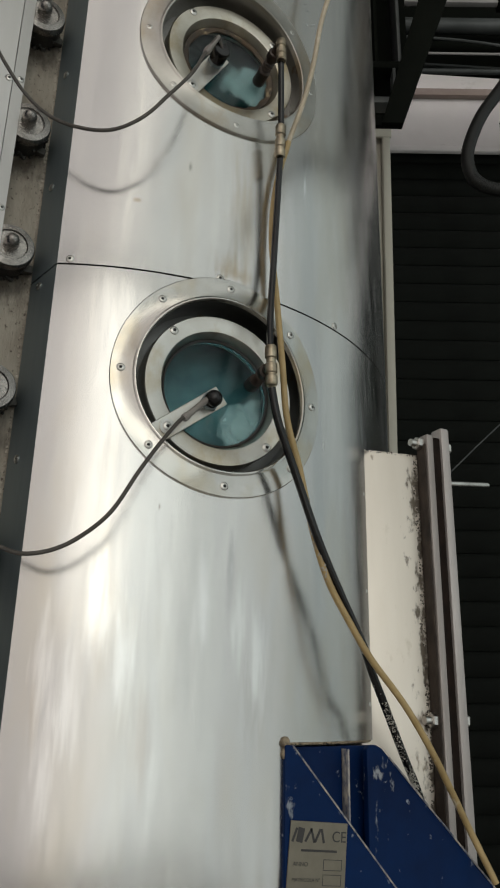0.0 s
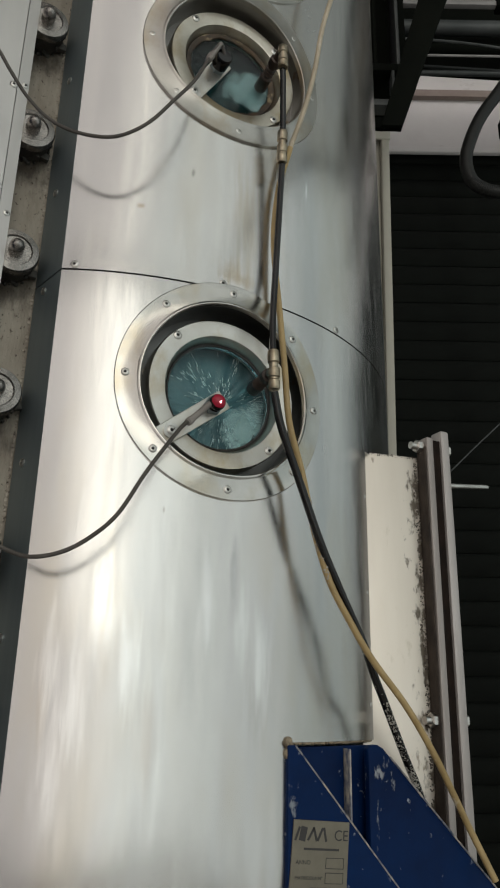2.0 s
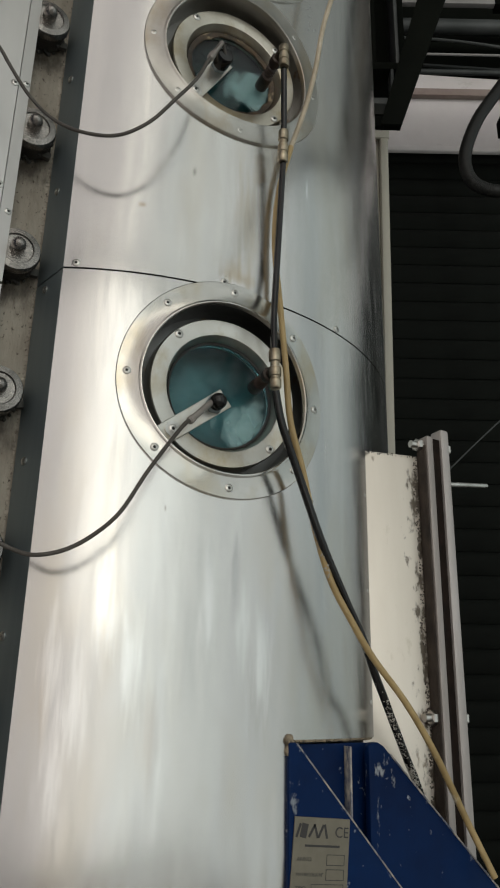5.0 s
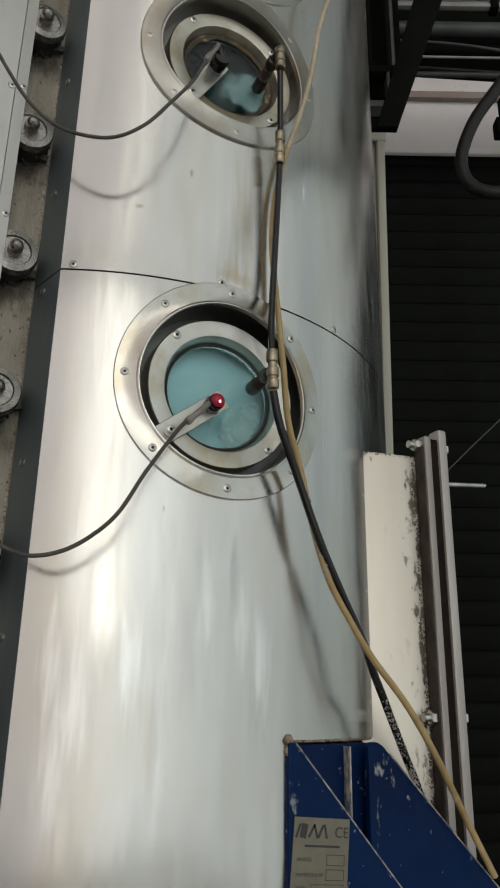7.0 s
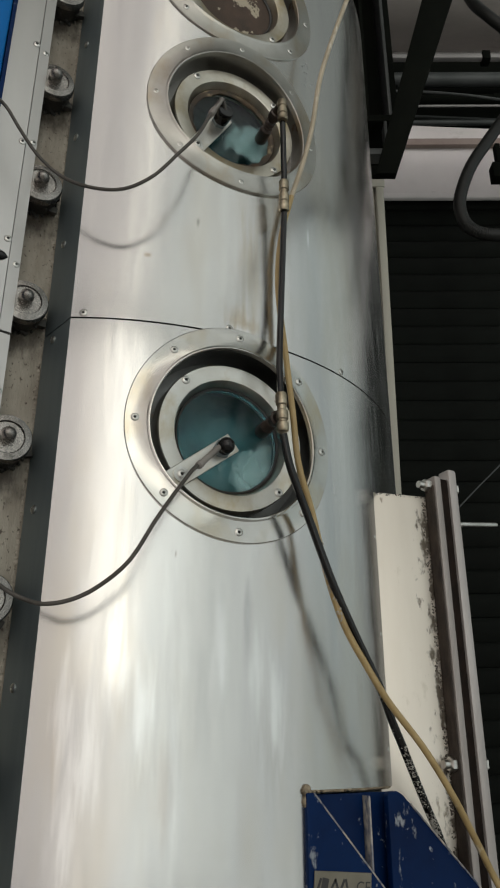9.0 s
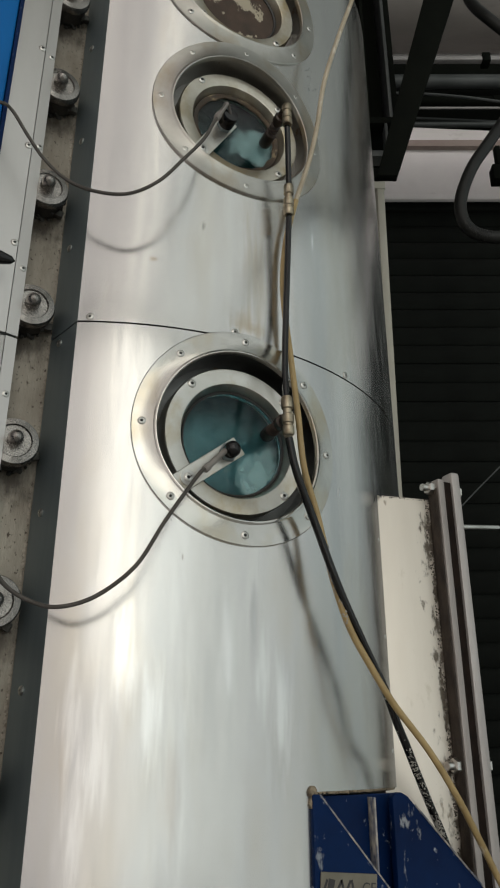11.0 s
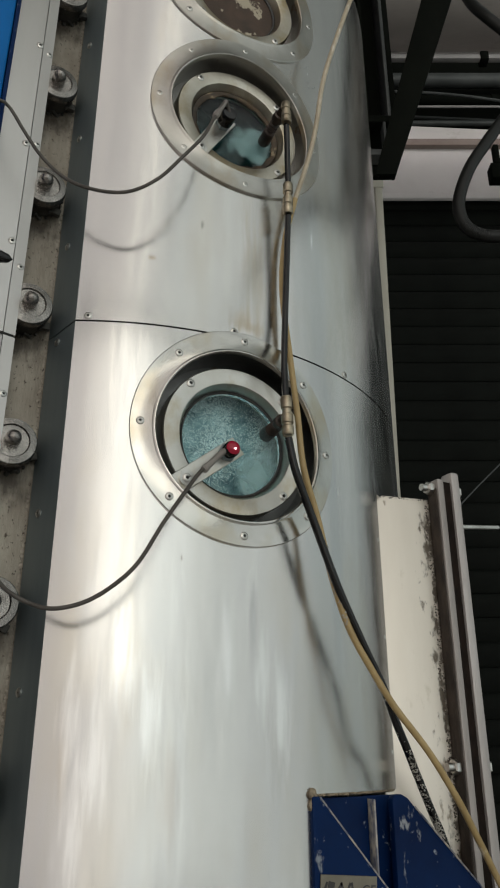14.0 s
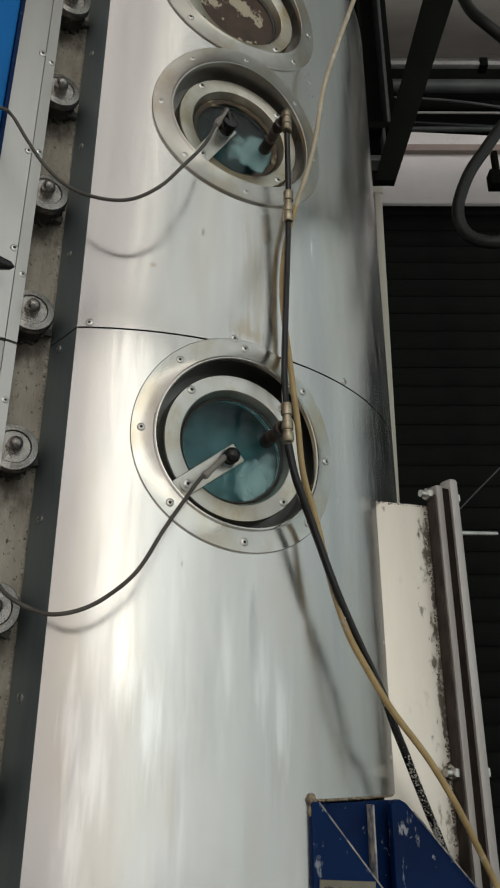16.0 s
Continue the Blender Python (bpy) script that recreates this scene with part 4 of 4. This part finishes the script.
# ---------------------------------------------------------------- door flange, knobs, left panels
def door_flange():
    f = thing("door_flange", (-0.28, -0.40, 0), "stained and pitted steel door flange bar, grease and painted shade below knobs", "flange")
    bm = bmesh.new()
    box(bm, -0.345, -0.25, -0.405, -0.36, 0.05, 3.17, 0.003)
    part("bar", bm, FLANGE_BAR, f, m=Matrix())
    random.seed(5)
    bm = bmesh.new()
    z = 0.9
    while z < 3.1:
        z += random.uniform(0.002, 0.009)
        lathe(bm, [(0, 0.0012), (random.uniform(0.001, 0.003), 0.0005), (0.003, -0.002)], pose(-0.2585 - abs(random.gauss(0, 0.0008)), -0.4052, z) @ OUT, 7)
    part("sealant_bead", bm, FLANGE_BAR, f, "rough sealant along the edge", m=Matrix())
    p = thing("door_panel", (-0.36, -0.45, 0), "pale stainless door panel with small screws", "panel")
    zj = 2.0793
    for z0, z1 in ((0.05, zj - 0.002), (zj + 0.002, 3.17)):
        bm = bmesh.new()
        box(bm, -0.60, -0.3262, -0.457, -0.4055, z0, z1, 0.002)
        part("sheet", bm, PANEL_PALE, p, m=Matrix())
        bm = bmesh.new()
        plan = [(-0.3258, -0.4568), (-0.3095, -0.4528), (-0.3095, -0.4055), (-0.3258, -0.4055)]
        lo, hi = ([bm.verts.new((x, y, z)) for x, y in plan] for z in (z0, z1))
        bm.faces.new(lo)
        bm.faces.new(hi)
        for i in range(4):
            bm.faces.new((lo[i], lo[(i + 1) % 4], hi[(i + 1) % 4], hi[i]))
        part("lip", bm, PANEL_PALE, p, "bent-back lip of the panel", m=Matrix(), smooth=False)
    bm = bmesh.new()
    box(bm, -0.5995, -0.312, -0.454, -0.406, zj - 0.0019, zj + 0.0019)
    part("joint", bm, BLACKGAP, p, m=Matrix())
    for z in (2.6149, 2.4098, 2.2293, 2.815, 2.029, 1.829):
        link("screw", SCREW_ME, p, pose(-0.3315, -0.457, z) @ OUT)
    for z in (2.6056, 2.4167, 2.1913, 1.991, 1.791):
        link("edge_clip", SCREW_ME, p, pose(-0.3150, -0.4541, z, 0, 0, 14) @ OUT @ Matrix.Scale(0.85, 4))
    c = thing("blue_column", (-0.45, -0.4, 0), "bright blue painted steel column beside the door panel", "column")
    bm = bmesh.new()
    box(bm, -0.62, -0.3785, -0.49, -0.4575, 0, 3.3, 0.004)
    part("web", bm, BLUE_LIGHT, c, m=Matrix())
    bm = bmesh.new()
    box(bm, -0.378, -0.372, -0.496, -0.4575, 0, 3.3, 0.002)
    part("edge_strip", bm, BLUE, c, "dark blue edge strip", m=Matrix())
    h = thing("lever_tip", (-0.3622, -0.49, 2.1756), "black pointed lever tip over the door panel", "lever")
    bm = bmesh.new()
    lathe(bm, [(0, 0), (0.009, 0.0), (0.010, 0.01), (0.006, 0.026), (0.0, 0.032)], pose(0, 0, 0, 0, 90, 0), 14)
    part("tip", bm, RUBBER, h)
    bm = bmesh.new()
    box(bm, -0.035, -0.0005, -0.005, 0.032, -0.005, 0.005, 0.002)
    part("arm", bm, RUBBER, h)


def knob():
    k = thing("clamp_knob", (-0.2955, -0.405, Z2 + 0.603), "round steel clamping knob with a domed stud on the door flange", "knob", "clamping knobs along the door flange")
    BIG = OUT @ Matrix.Scale(1.12, 4)
    bm = bmesh.new()
    lathe(bm, [(0, 0.0), (0.024, 0.0), (0.027, 0.004), (0.0275, 0.026), (0.0, 0.026)], BIG, 28)
    part("body", bm, KNOB_DARK, k, "greasy dark knob body")
    bm = bmesh.new()
    lathe(bm, [(0.0, 0.0262), (0.0285, 0.0262), (0.0300, 0.029), (0.0300, 0.036), (0.0285, 0.039), (0.021, 0.0405), (0.0195, 0.0385), (0.013, 0.0385), (0.0, 0.0385)], BIG, 28)
    part("cap", bm, KNOB, k)
    bm = bmesh.new()
    lathe(bm, [(0.0, 0.0387), (0.0095, 0.0387), (0.0095, 0.046), (0.0092, 0.050), (0.0078, 0.0545), (0.0048, 0.0578), (0.002, 0.0592), (0, 0.0595)], BIG, 18)
    part("stud", bm, KNOB, k, "domed steel stud")
    bm = bmesh.new()
    box(bm, 0.022, 0.037, -0.016, -0.006, -0.02, -0.008, 0.002)
    part("lug", bm, KNOB_DARK, k)
    random.seed(17)
    bm = bmesh.new()
    for i in range(70):
        a, h = random.uniform(0, 2 * math.pi), abs(random.gauss(0, 0.008))
        rr, sz = random.uniform(0.029, 0.0325), random.uniform(0.0015, 0.0045)
        bmesh.ops.create_icosphere(bm, subdivisions=1, radius=sz, matrix=Matrix.Translation((rr * math.cos(a), -h, rr * math.sin(a))))
    part("grease", bm, KNOB_DARK, k, "lumpy black grease round the foot")
    return k


def knobs():
    k = knob()
    z0 = WORLD[k.name].translation
    for i in (-1, 1, 2, 3, 4, 5):
        copy_thing(k, pose(z0.x, z0.y, z0.z - 0.2112 * i, 0, (i * 37) % 50 - 25, 0))
    s = thing("split_pin", (-0.322, -0.427, 2.352), "thin bent steel split pin in a clamping knob", "pin")
    for dz in (0, 0.006):
        bm = bmesh.new()
        tube(bm, [(0.008, 0.0, -dz * 0.3), (-0.004, -0.003, -dz), (-0.018, -0.008, 0.004 - 2 * dz)], 0.0012, 6)
        part("prong", bm, SCREW, s)


# ---------------------------------------------------------------- side duct and blue bracket
def duct():
    d = thing("side_duct", (0.33, -0.456, 1.1), "stainless rectangular side duct with a bolted rusty flange", "duct")
    I = pose(0.0049, 0.0169, -0.0186) @ Matrix.Scale(1.012, 4)
    bm = bmesh.new()
    plan = [(0.262, -0.4533), (0.3705, -0.4745), (0.43, -0.4745), (0.43, 0.2), (0.262, 0.2)]
    lo, hi = ([bm.verts.new((x, y, z)) for x, y in plan] for z in (0.9, 1.9365))
    bm.faces.new(lo)
    bm.faces.new(hi)
    for i in range(5):
        bm.faces.new((lo[i], lo[(i + 1) % 5], hi[(i + 1) % 5], hi[i]))
    bmesh.ops.bevel(bm, geom=bm.edges[:], offset=0.002, segments=2, affect="EDGES", profile=0.5)
    part("body", bm, DUCT, d, m=I)
    bm = bmesh.new()
    box(bm, 0.371, 0.3845, -0.5, -0.4755, 0.9, 1.966, 0.003)
    fl = part("flange", bm, RAIL, d, m=I)
    bm = bmesh.new()
    box(bm, 0.3685, 0.3708, -0.4965, -0.4755, 0.9, 1.95, 0.0008)
    part("rusty_face", bm, RUSTY, d, "rust-stained flange face", m=I)
    # near-black filler that paints the shade of the gap between the flanges
    bm = bmesh.new()
    box(bm, 0.385, 0.3975, -0.4985, -0.4755, 0.9, 1.962)
    part("gasket", bm, mat("gap_shade_black", (0.009, 0.007, 0.006), (0.022, 0.014, 0.011), 0.85, 0, (40, 40, 40), 90, 0.3, spec=0.1), d, "black filler standing in for the shaded flange gap", m=I)
    bm = bmesh.new()
    box(bm, 0.398, 0.416, -0.503, -0.4755, 0.9, 1.981, 0.005)
    part("counter_flange", bm, mat("counter_flange_steel", (0.54, 0.50, 0.485), (0.40, 0.365, 0.35), 0.5, 0.7, (20, 20, 3), 90, 0.15), d, m=I)
    for z in (1.952, 1.530, 1.12):
        link("hex_nut", HEX_ME, d, I @ pose(0.3705, -0.484, z, 0, -90, 0))
        link("hex_nut", HEX_ME, d, I @ pose(0.4162, -0.484, z, 0, 90, 0))
        bm = bmesh.new()
        lathe(bm, [(0, -0.02), (0.006, -0.02), (0.006, 0.056), (0, 0.058)], pose(0.3695, -0.484, z, 0, 90, 0), 12)
        part("bolt", bm, SCREW, d, m=I)
    bm = bmesh.new()
    lathe(bm, [(0, 0), (0.0042, 0), (0.0042, 0.104), (0.0032, 0.107), (0, 0.107)], pose(0.4165, -0.47, 1.8965, 0, 83.5, 0), 12)
    part("tie_rod", bm, SCREW, d, "bright steel rod end", m=I)
    random.seed(8)
    bm = bmesh.new()
    for i in range(30):
        x = random.uniform(0.285, 0.366)
        lathe(bm, [(0, 0.0012), (random.uniform(0.0005, 0.0012), 0.0005), (0.0012, -0.001)], pose(x, -0.4575 - (x - 0.2835) * 0.195, 1.9355 + random.uniform(-0.003, 0.001)) @ OUT, 6)
    part("weld_scale", bm, RUSTY, d, "brown weld scale along the top seam", m=I)
    bm = bmesh.new()
    for i in range(600):
        z = random.uniform(1.0, 1.93)
        reach = 0.006 + 0.007 * max(0.0, noise.noise(Vector((0, 3, z * 22)))) + 0.004 * max(0.0, noise.noise(Vector((5, 3, z * 70))))
        x = 0.3695 - random.uniform(0, 1) * reach
        r = random.uniform(0.0008, 0.0022)
        lathe(bm, [(0, 0.0006), (r * 0.7, 0.0004), (r, -0.0006)], pose(x, -0.4533 - (x - 0.262) * 0.1954, z) @ OUT, 6)
    tagged(part("rust_scale", bm, RUST_SCALE, d, "grey-brown rust scale creeping from the flange", m=I), kind="stuff")


def bracket():
    b = thing("support_bracket", (0.2, -0.54, 0.9), "chipped blue painted steel gusset bracket", "bracket")
    I = Matrix()
    bm = bmesh.new()
    prism(bm, [(0.0965, 1.5000), (0.1065, 1.5000), (0.53, 1.026), (0.53, 0.86), (0.0965, 0.86)], -0.5325, -0.5205, 0.0015)
    part("gusset", bm, BLUE, b, m=I)
    bm = bmesh.new()
    prism(bm, [(0.228, 1.493), (0.233, 1.498), (0.243, 1.499), (0.253, 1.494), (0.262, 1.484), (0.56, 1.19), (0.56, 0.86), (0.228, 0.86)], -0.5155, -0.504, 0.0015)
    part("gusset", bm, BLUE, b, m=I)
    bm = bmesh.new()
    box(bm, 0.1065, 0.1935, -0.5085, -0.499, 0.86, 1.497, 0.001)
    part("back_plate", bm, BLUE, b, m=I)
    bm = bmesh.new()
    box(bm, 0.199, 0.250, -0.492, -0.484, 0.86, 1.497, 0.001)
    part("recess_plate", bm, BLUE, b, m=I)
    bm = bmesh.new()
    box(bm, 0.1955, 0.1985, -0.5195, -0.499, 0.86, 1.494, 0.001)
    part("worn_edge", bm, WORN, b, "vertical edge worn to bare white metal", m=I)
    bm = bmesh.new()
    box(bm, 0.0975, 0.1060, -0.5202, -0.499, 0.86, 1.498, 0.001)
    part("side_plate", bm, BLUE, b, m=I)
    # scuffed upper edges of the gussets
    for a, c, y in (((0.1075, 1.4993), (0.529, 1.0275), -0.5265), ((0.263, 1.4835), (0.559, 1.1915), -0.5105)):
        bm = bmesh.new()
        tube(bm, [(a[0], y - 0.0054, a[1]), ((a[0] + c[0]) / 2, y - 0.0054, (a[1] + c[1]) / 2), (c[0], y - 0.0054, c[1])], 0.0012, 6, 10)
        part("scuffed_edge", bm, WORN, b, "paint scuffed along the cut edge", m=I)
    n = thing("name_plate", (0.1385, -0.5342, 1.3555), "tan metal name plate with black printing on the blue gusset", "name plate")
    at = pose(0.1385, -0.5342, 1.3555, 0, 5, 0)
    bm = bmesh.new()
    box(bm, -0.040, 0.040, -0.0008, 0.0012, -0.058, 0.058, 0.0004, 1)
    part("plate", bm, PLATE, n, m=at)

    def bar(x0, x1, z0, z1, nm="printed_bar"):
        bm = bmesh.new()
        box(bm, x0, x1, -0.0011, -0.0007, z0, z1)
        part(nm, bm, INK, n, m=at, smooth=False)

    def frame_box(x0, x1, z0, z1):
        bm = bmesh.new()
        w = 0.0007
        for q in ((x0, x1, z0, z0 + w), (x0, x1, z1 - w, z1), (x0, x0 + w, z0 + w, z1 - w), (x1 - w, x1, z0 + w, z1 - w)):
            box(bm, q[0], q[1], -0.0011, -0.0007, q[2], q[3])
        part("printed_frame", bm, INK, n, m=at, smooth=False)

    def word(text, x, z, size):
        cu = bpy.data.curves.new("printed_word", "FONT")
        cu.body, cu.size, cu.extrude = text, size, 0.0001
        cu.materials.append(INK)
        ob = new("printed_word", cu)
        ob.parent = n
        ob.matrix_basis = WORLD[n.name].inverted() @ at @ pose(x, -0.0010, z, 90, 0, 0)
    # slanted brand mark as plain strokes
    for x, w, lean in ((-0.034, 0.003, 20), (-0.026, 0.009, 10), (-0.015, 0.003, 30), (-0.009, 0.003, -20), (-0.002, 0.003, 25), (0.005, 0.003, -15)):
        bm = bmesh.new()
        box(bm, -w / 2, w / 2, -0.0011, -0.0007, -0.008, 0.008, 0, 1, pose(x, 0, 0.043, 0, lean, 0))
        part("brand_stroke", bm, INK, n, m=at, smooth=False)
    word("CE", 0.018, 0.037, 0.017)
    bar(-0.024, 0.026, 0.0255, 0.028)
    word("ANNO", -0.034, 0.010, 0.0068)
    frame_box(0.008, 0.034, 0.006, 0.018)
    word("MATRICOLA N\u00b0", -0.034, -0.006, 0.0055)
    frame_box(0.008, 0.034, -0.010, 0.002)
    word("TIPO", -0.034, -0.021, 0.0068)
    frame_box(-0.012, 0.034, -0.027, -0.014)


# ---------------------------------------------------------------- what moves behind the sight glass
def rippled(name, mats, half_w, half_h, fn, n=60, label="", cat="water", thick=0.006):
    """A rippled sheet; local y points into the tower."""
    bm = bmesh.new()
    g = [[bm.verts.new((-half_w + 2 * half_w * i / n, fn(-half_w + 2 * half_w * i / n, -half_h + 2 * half_h * k / n), -half_h + 2 * half_h * k / n)) for k in range(n + 1)] for i in range(n + 1)]
    for i in range(n):
        for k in range(n):
            bm.faces.new((g[i][k], g[i + 1][k], g[i + 1][k + 1], g[i][k + 1]))
    me = bpy.data.meshes.new(name)
    for f in bm.faces:
        f.smooth = True
    bmesh.ops.recalc_face_normals(bm, faces=bm.faces[:])
    bm.to_mesh(me)
    bm.free()
    for m in mats:
        me.materials.append(m)
    ob = link(name, me)
    md = ob.modifiers.new("thickness", "SOLIDIFY")
    md.thickness, md.offset = thick, 0
    return tagged(ob, label, cat)


def flow():
    def wave(x, z):
        return 0.008 * noise.noise(Vector((x * 18, z * 26, 1.3))) + 0.003 * noise.noise(Vector((x * 60, z * 60, 4)))
    liquor = rippled("dye_liquor", [LIQUOR], 0.16, 0.26, wave, 70, "dark teal dye liquor behind the lower sight glass")
    upper = rippled("dye_liquor", [LIQUOR_DIM], 0.16, 0.14, wave, 60, "teal dye liquor, dimmed in colour, behind the upper sight glass")
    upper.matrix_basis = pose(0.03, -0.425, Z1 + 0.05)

    def folds(x, z):
        return 0.003 * math.sin(x * 40 + 9 * noise.noise(Vector((x * 7, z * 7, 2)))) + 0.002 * noise.noise(Vector((x * 40, z * 40, 7)))
    cloth = rippled("wet_cloth", [CLOTH], 0.125, 0.12, folds, 60, "pale teal wet cloth passing the sight glass", "cloth")

    def streaks(x, z):
        a = math.atan2(z + 0.03, x + 0.01)
        return -0.006 * max(0, noise.noise(Vector((math.cos(a) * 9, math.sin(a) * 9, math.hypot(x, z) * 9)))) ** 0.7
    splash = rippled("water_splash", [SPLASH], 0.125, 0.12, streaks, 80, "teal water splash with pale streaks", "water")
    random.seed(21)
    bm = bmesh.new()
    for i in range(520):
        a, r0 = random.uniform(0, 2 * math.pi), random.uniform(0.014, 0.085)
        if noise.noise(Vector((math.cos(a) * 3, math.sin(a) * 3, r0 * 25))) < -0.05:
            continue
        ln = random.uniform(0.003, 0.014)
        w = random.uniform(0.00018, 0.00055)
        d = Vector((math.cos(a), 0, math.sin(a)))
        sd = Vector((-d.z, 0, d.x))
        c = Vector((0.005, -0.0085 - random.uniform(0, 0.002), -0.02)) + d * r0
        q = [bm.verts.new(v) for v in (c, c + d * ln * 0.6 + sd * w, c + d * ln, c + d * ln * 0.6 - sd * w, c + d * ln * 0.5 + Vector((0, -0.0012, 0)))]
        for u, v in ((0, 1), (1, 2), (2, 3), (3, 0)):
            bm.faces.new((q[u], q[v], q[4]))
    part("streak", bm, FOAM, splash, "pale water streaks", m=Matrix())

    def froth(x, z):
        return 0.003 * noise.noise(Vector((x * 50, z * 50, 3)))
    foam = rippled("foam_layer", [FOAM_BASE], 0.125, 0.12, froth, 60, "bubbling white foam over teal water", "foam")
    bm = bmesh.new()
    for i in range(30000):
        x, z = random.uniform(-0.10, 0.10), random.uniform(-0.10, 0.10)
        dens = noise.noise(Vector((x * 22, z * 22, 9)))
        if 1.4 * dens + 0.42 - 4.5 * math.hypot(x - 0.015, z - 0.015) < random.uniform(-0.7, 0.6):
            continue
        r = random.uniform(0.0003, 0.0009)
        lathe(bm, [(0, r * 0.8), (r * 0.8, r * 0.45), (r, 0)], Matrix.Translation((x, -0.0032 + froth(x, z), z)) @ OUT, 5)
    part("bubble_cluster", bm, FOAM, foam, "white bubbles", m=Matrix())
    # still film of water on the inner side of the glasses
    for zc, mt, nm in ((Z2, film_mat("lower_film", (0.050, 0, -0.050), 0.036), "lower"), (Z1, film_mat("upper_film", (0.036, 0, -0.010), 0.030, 0.38), "upper")):
        film = thing("water_film", (0, -R + 0.0465, zc), "pale water film clinging inside the %s sight glass" % nm, "water")
        bm = bmesh.new()
        lathe(bm, [(0, 0), (0.0768, 0), (0.0768, -0.0008), (0, -0.0008)], OUT, 48)
        part("film_patch", bm, mt, film)
    return liquor, cloth, splash, foam


def droplets():
    w = thing("water_droplets", (0.2, -0.5, 2.690), "clear water droplets clinging to the steel skin", "water", kind="stuff")
    random.seed(31)
    bm = bmesh.new()
    for i in range(34):
        k = random.random()
        th, z = (15.36 + 0.15 * k, 2.757 + -0.067 * k) if i < 22 else (17.08 + -0.15 * k, 2.602 + -0.028 * k)
        r = random.uniform(0.0007, 0.0020)
        lathe(bm, [(0, r * 0.7), (r * 0.55, r * 0.58), (r * 0.9, r * 0.25), (r, -0.0002)], on_skin(th + random.gauss(0, 0.7), z + random.gauss(0, 0.006)), 10)
    part("droplet_cluster", bm, DROP, w, m=Matrix())


hall()
roller_shutter()
door_post()
overhead_steel()
conduit()
tower()
porthole(Z2, False, "round porthole with a recessed sight glass at eye height")
porthole(Z1, False, "round porthole with a recessed sight glass, brown-stained gasket")
porthole(Z3, True, "round porthole closed by a rust-brown blank")
lower_sensor, lower_ball = sensor(-0.0774, Z2 - 0.0716, 38.2)
upper_sensor, upper_ball = sensor(-0.0716, Z1 - 0.0835, 59.0, True)
hoses()
door_flange()
knobs()
duct()
bracket()
droplets()
liquor, cloth, splash, foam = flow()


def motions():
    # the red indicator turns its glowing half outwards while cloth or foam is before the sensor
    base = lower_ball.matrix_basis.copy()
    upper = upper_ball.matrix_basis.copy()
    lit = [(1.8, 3.4), (6.0, 7.3), (13.9, 15.3), (15.6, 15.75)]

    keys = [(0.0, 180)]
    for a, b in lit:
        keys += [(a - 0.1, 180), (a - 0.0667, 120), (a - 0.0333, 60), (a, 0), (b, 0), (b + 0.0333, 60), (b + 0.0667, 120), (b + 0.1, 180)]
    keys.append((16.0, 180))
    walk(lower_ball, [(t, base @ pose(0, 0, 0, 0, 0, a)) for t, a in keys])
    walk(upper_ball, [(0.0, upper @ pose(0, 0, 0, 0, 0, 180)), (16.0, upper @ pose(0, 0, 0, 0, 0, 180))])
    # liquor drifts slowly behind the lower glass
    rows = []
    for i in range(33):
        t = i * 0.5
        rows.append((t, pose(0.03 + 0.015 * math.sin(1.7 * t), -0.425, Z2 - 0.02 + 0.05 * math.sin(0.9 * t + 1), 0, 7 * math.sin(1.1 * t), 0)))
    walk(liquor, rows)

    def passes(ob, spans, y, low, shake):
        """The thing rises before the glass for each span of time and sinks again."""
        out = [(0.0, pose(0.012, y, Z2 - low))]
        for a, b in spans:
            out.append((a - 0.1, pose(0.012, y, Z2 - low)))
            n = max(1, round((b - a) / 0.2))
            for k in range(n + 1):
                t = a + (b - a) * k / n
                out.append((t, pose(0.012 + shake * math.sin(5 * k), y, Z2 + 0.012 + shake * math.cos(7 * k), 0, shake * 400 * math.sin(3 * k), 0)))
            out.append((b + 0.1, pose(0.012, y, Z2 - low)))
        out.append((16.0, pose(0.012, y, Z2 - low)))
        walk(ob, out)
    passes(splash, [(1.8, 3.4)], -0.462, 0.24, 0.002)
    passes(cloth, [(6.0, 7.3), (13.85, 13.9), (15.6, 15.7)], -0.474, 0.24, 0.003)
    passes(foam, [(11.1, 11.4), (14.0, 15.3)], -0.450, 0.24, 0.005)


motions()
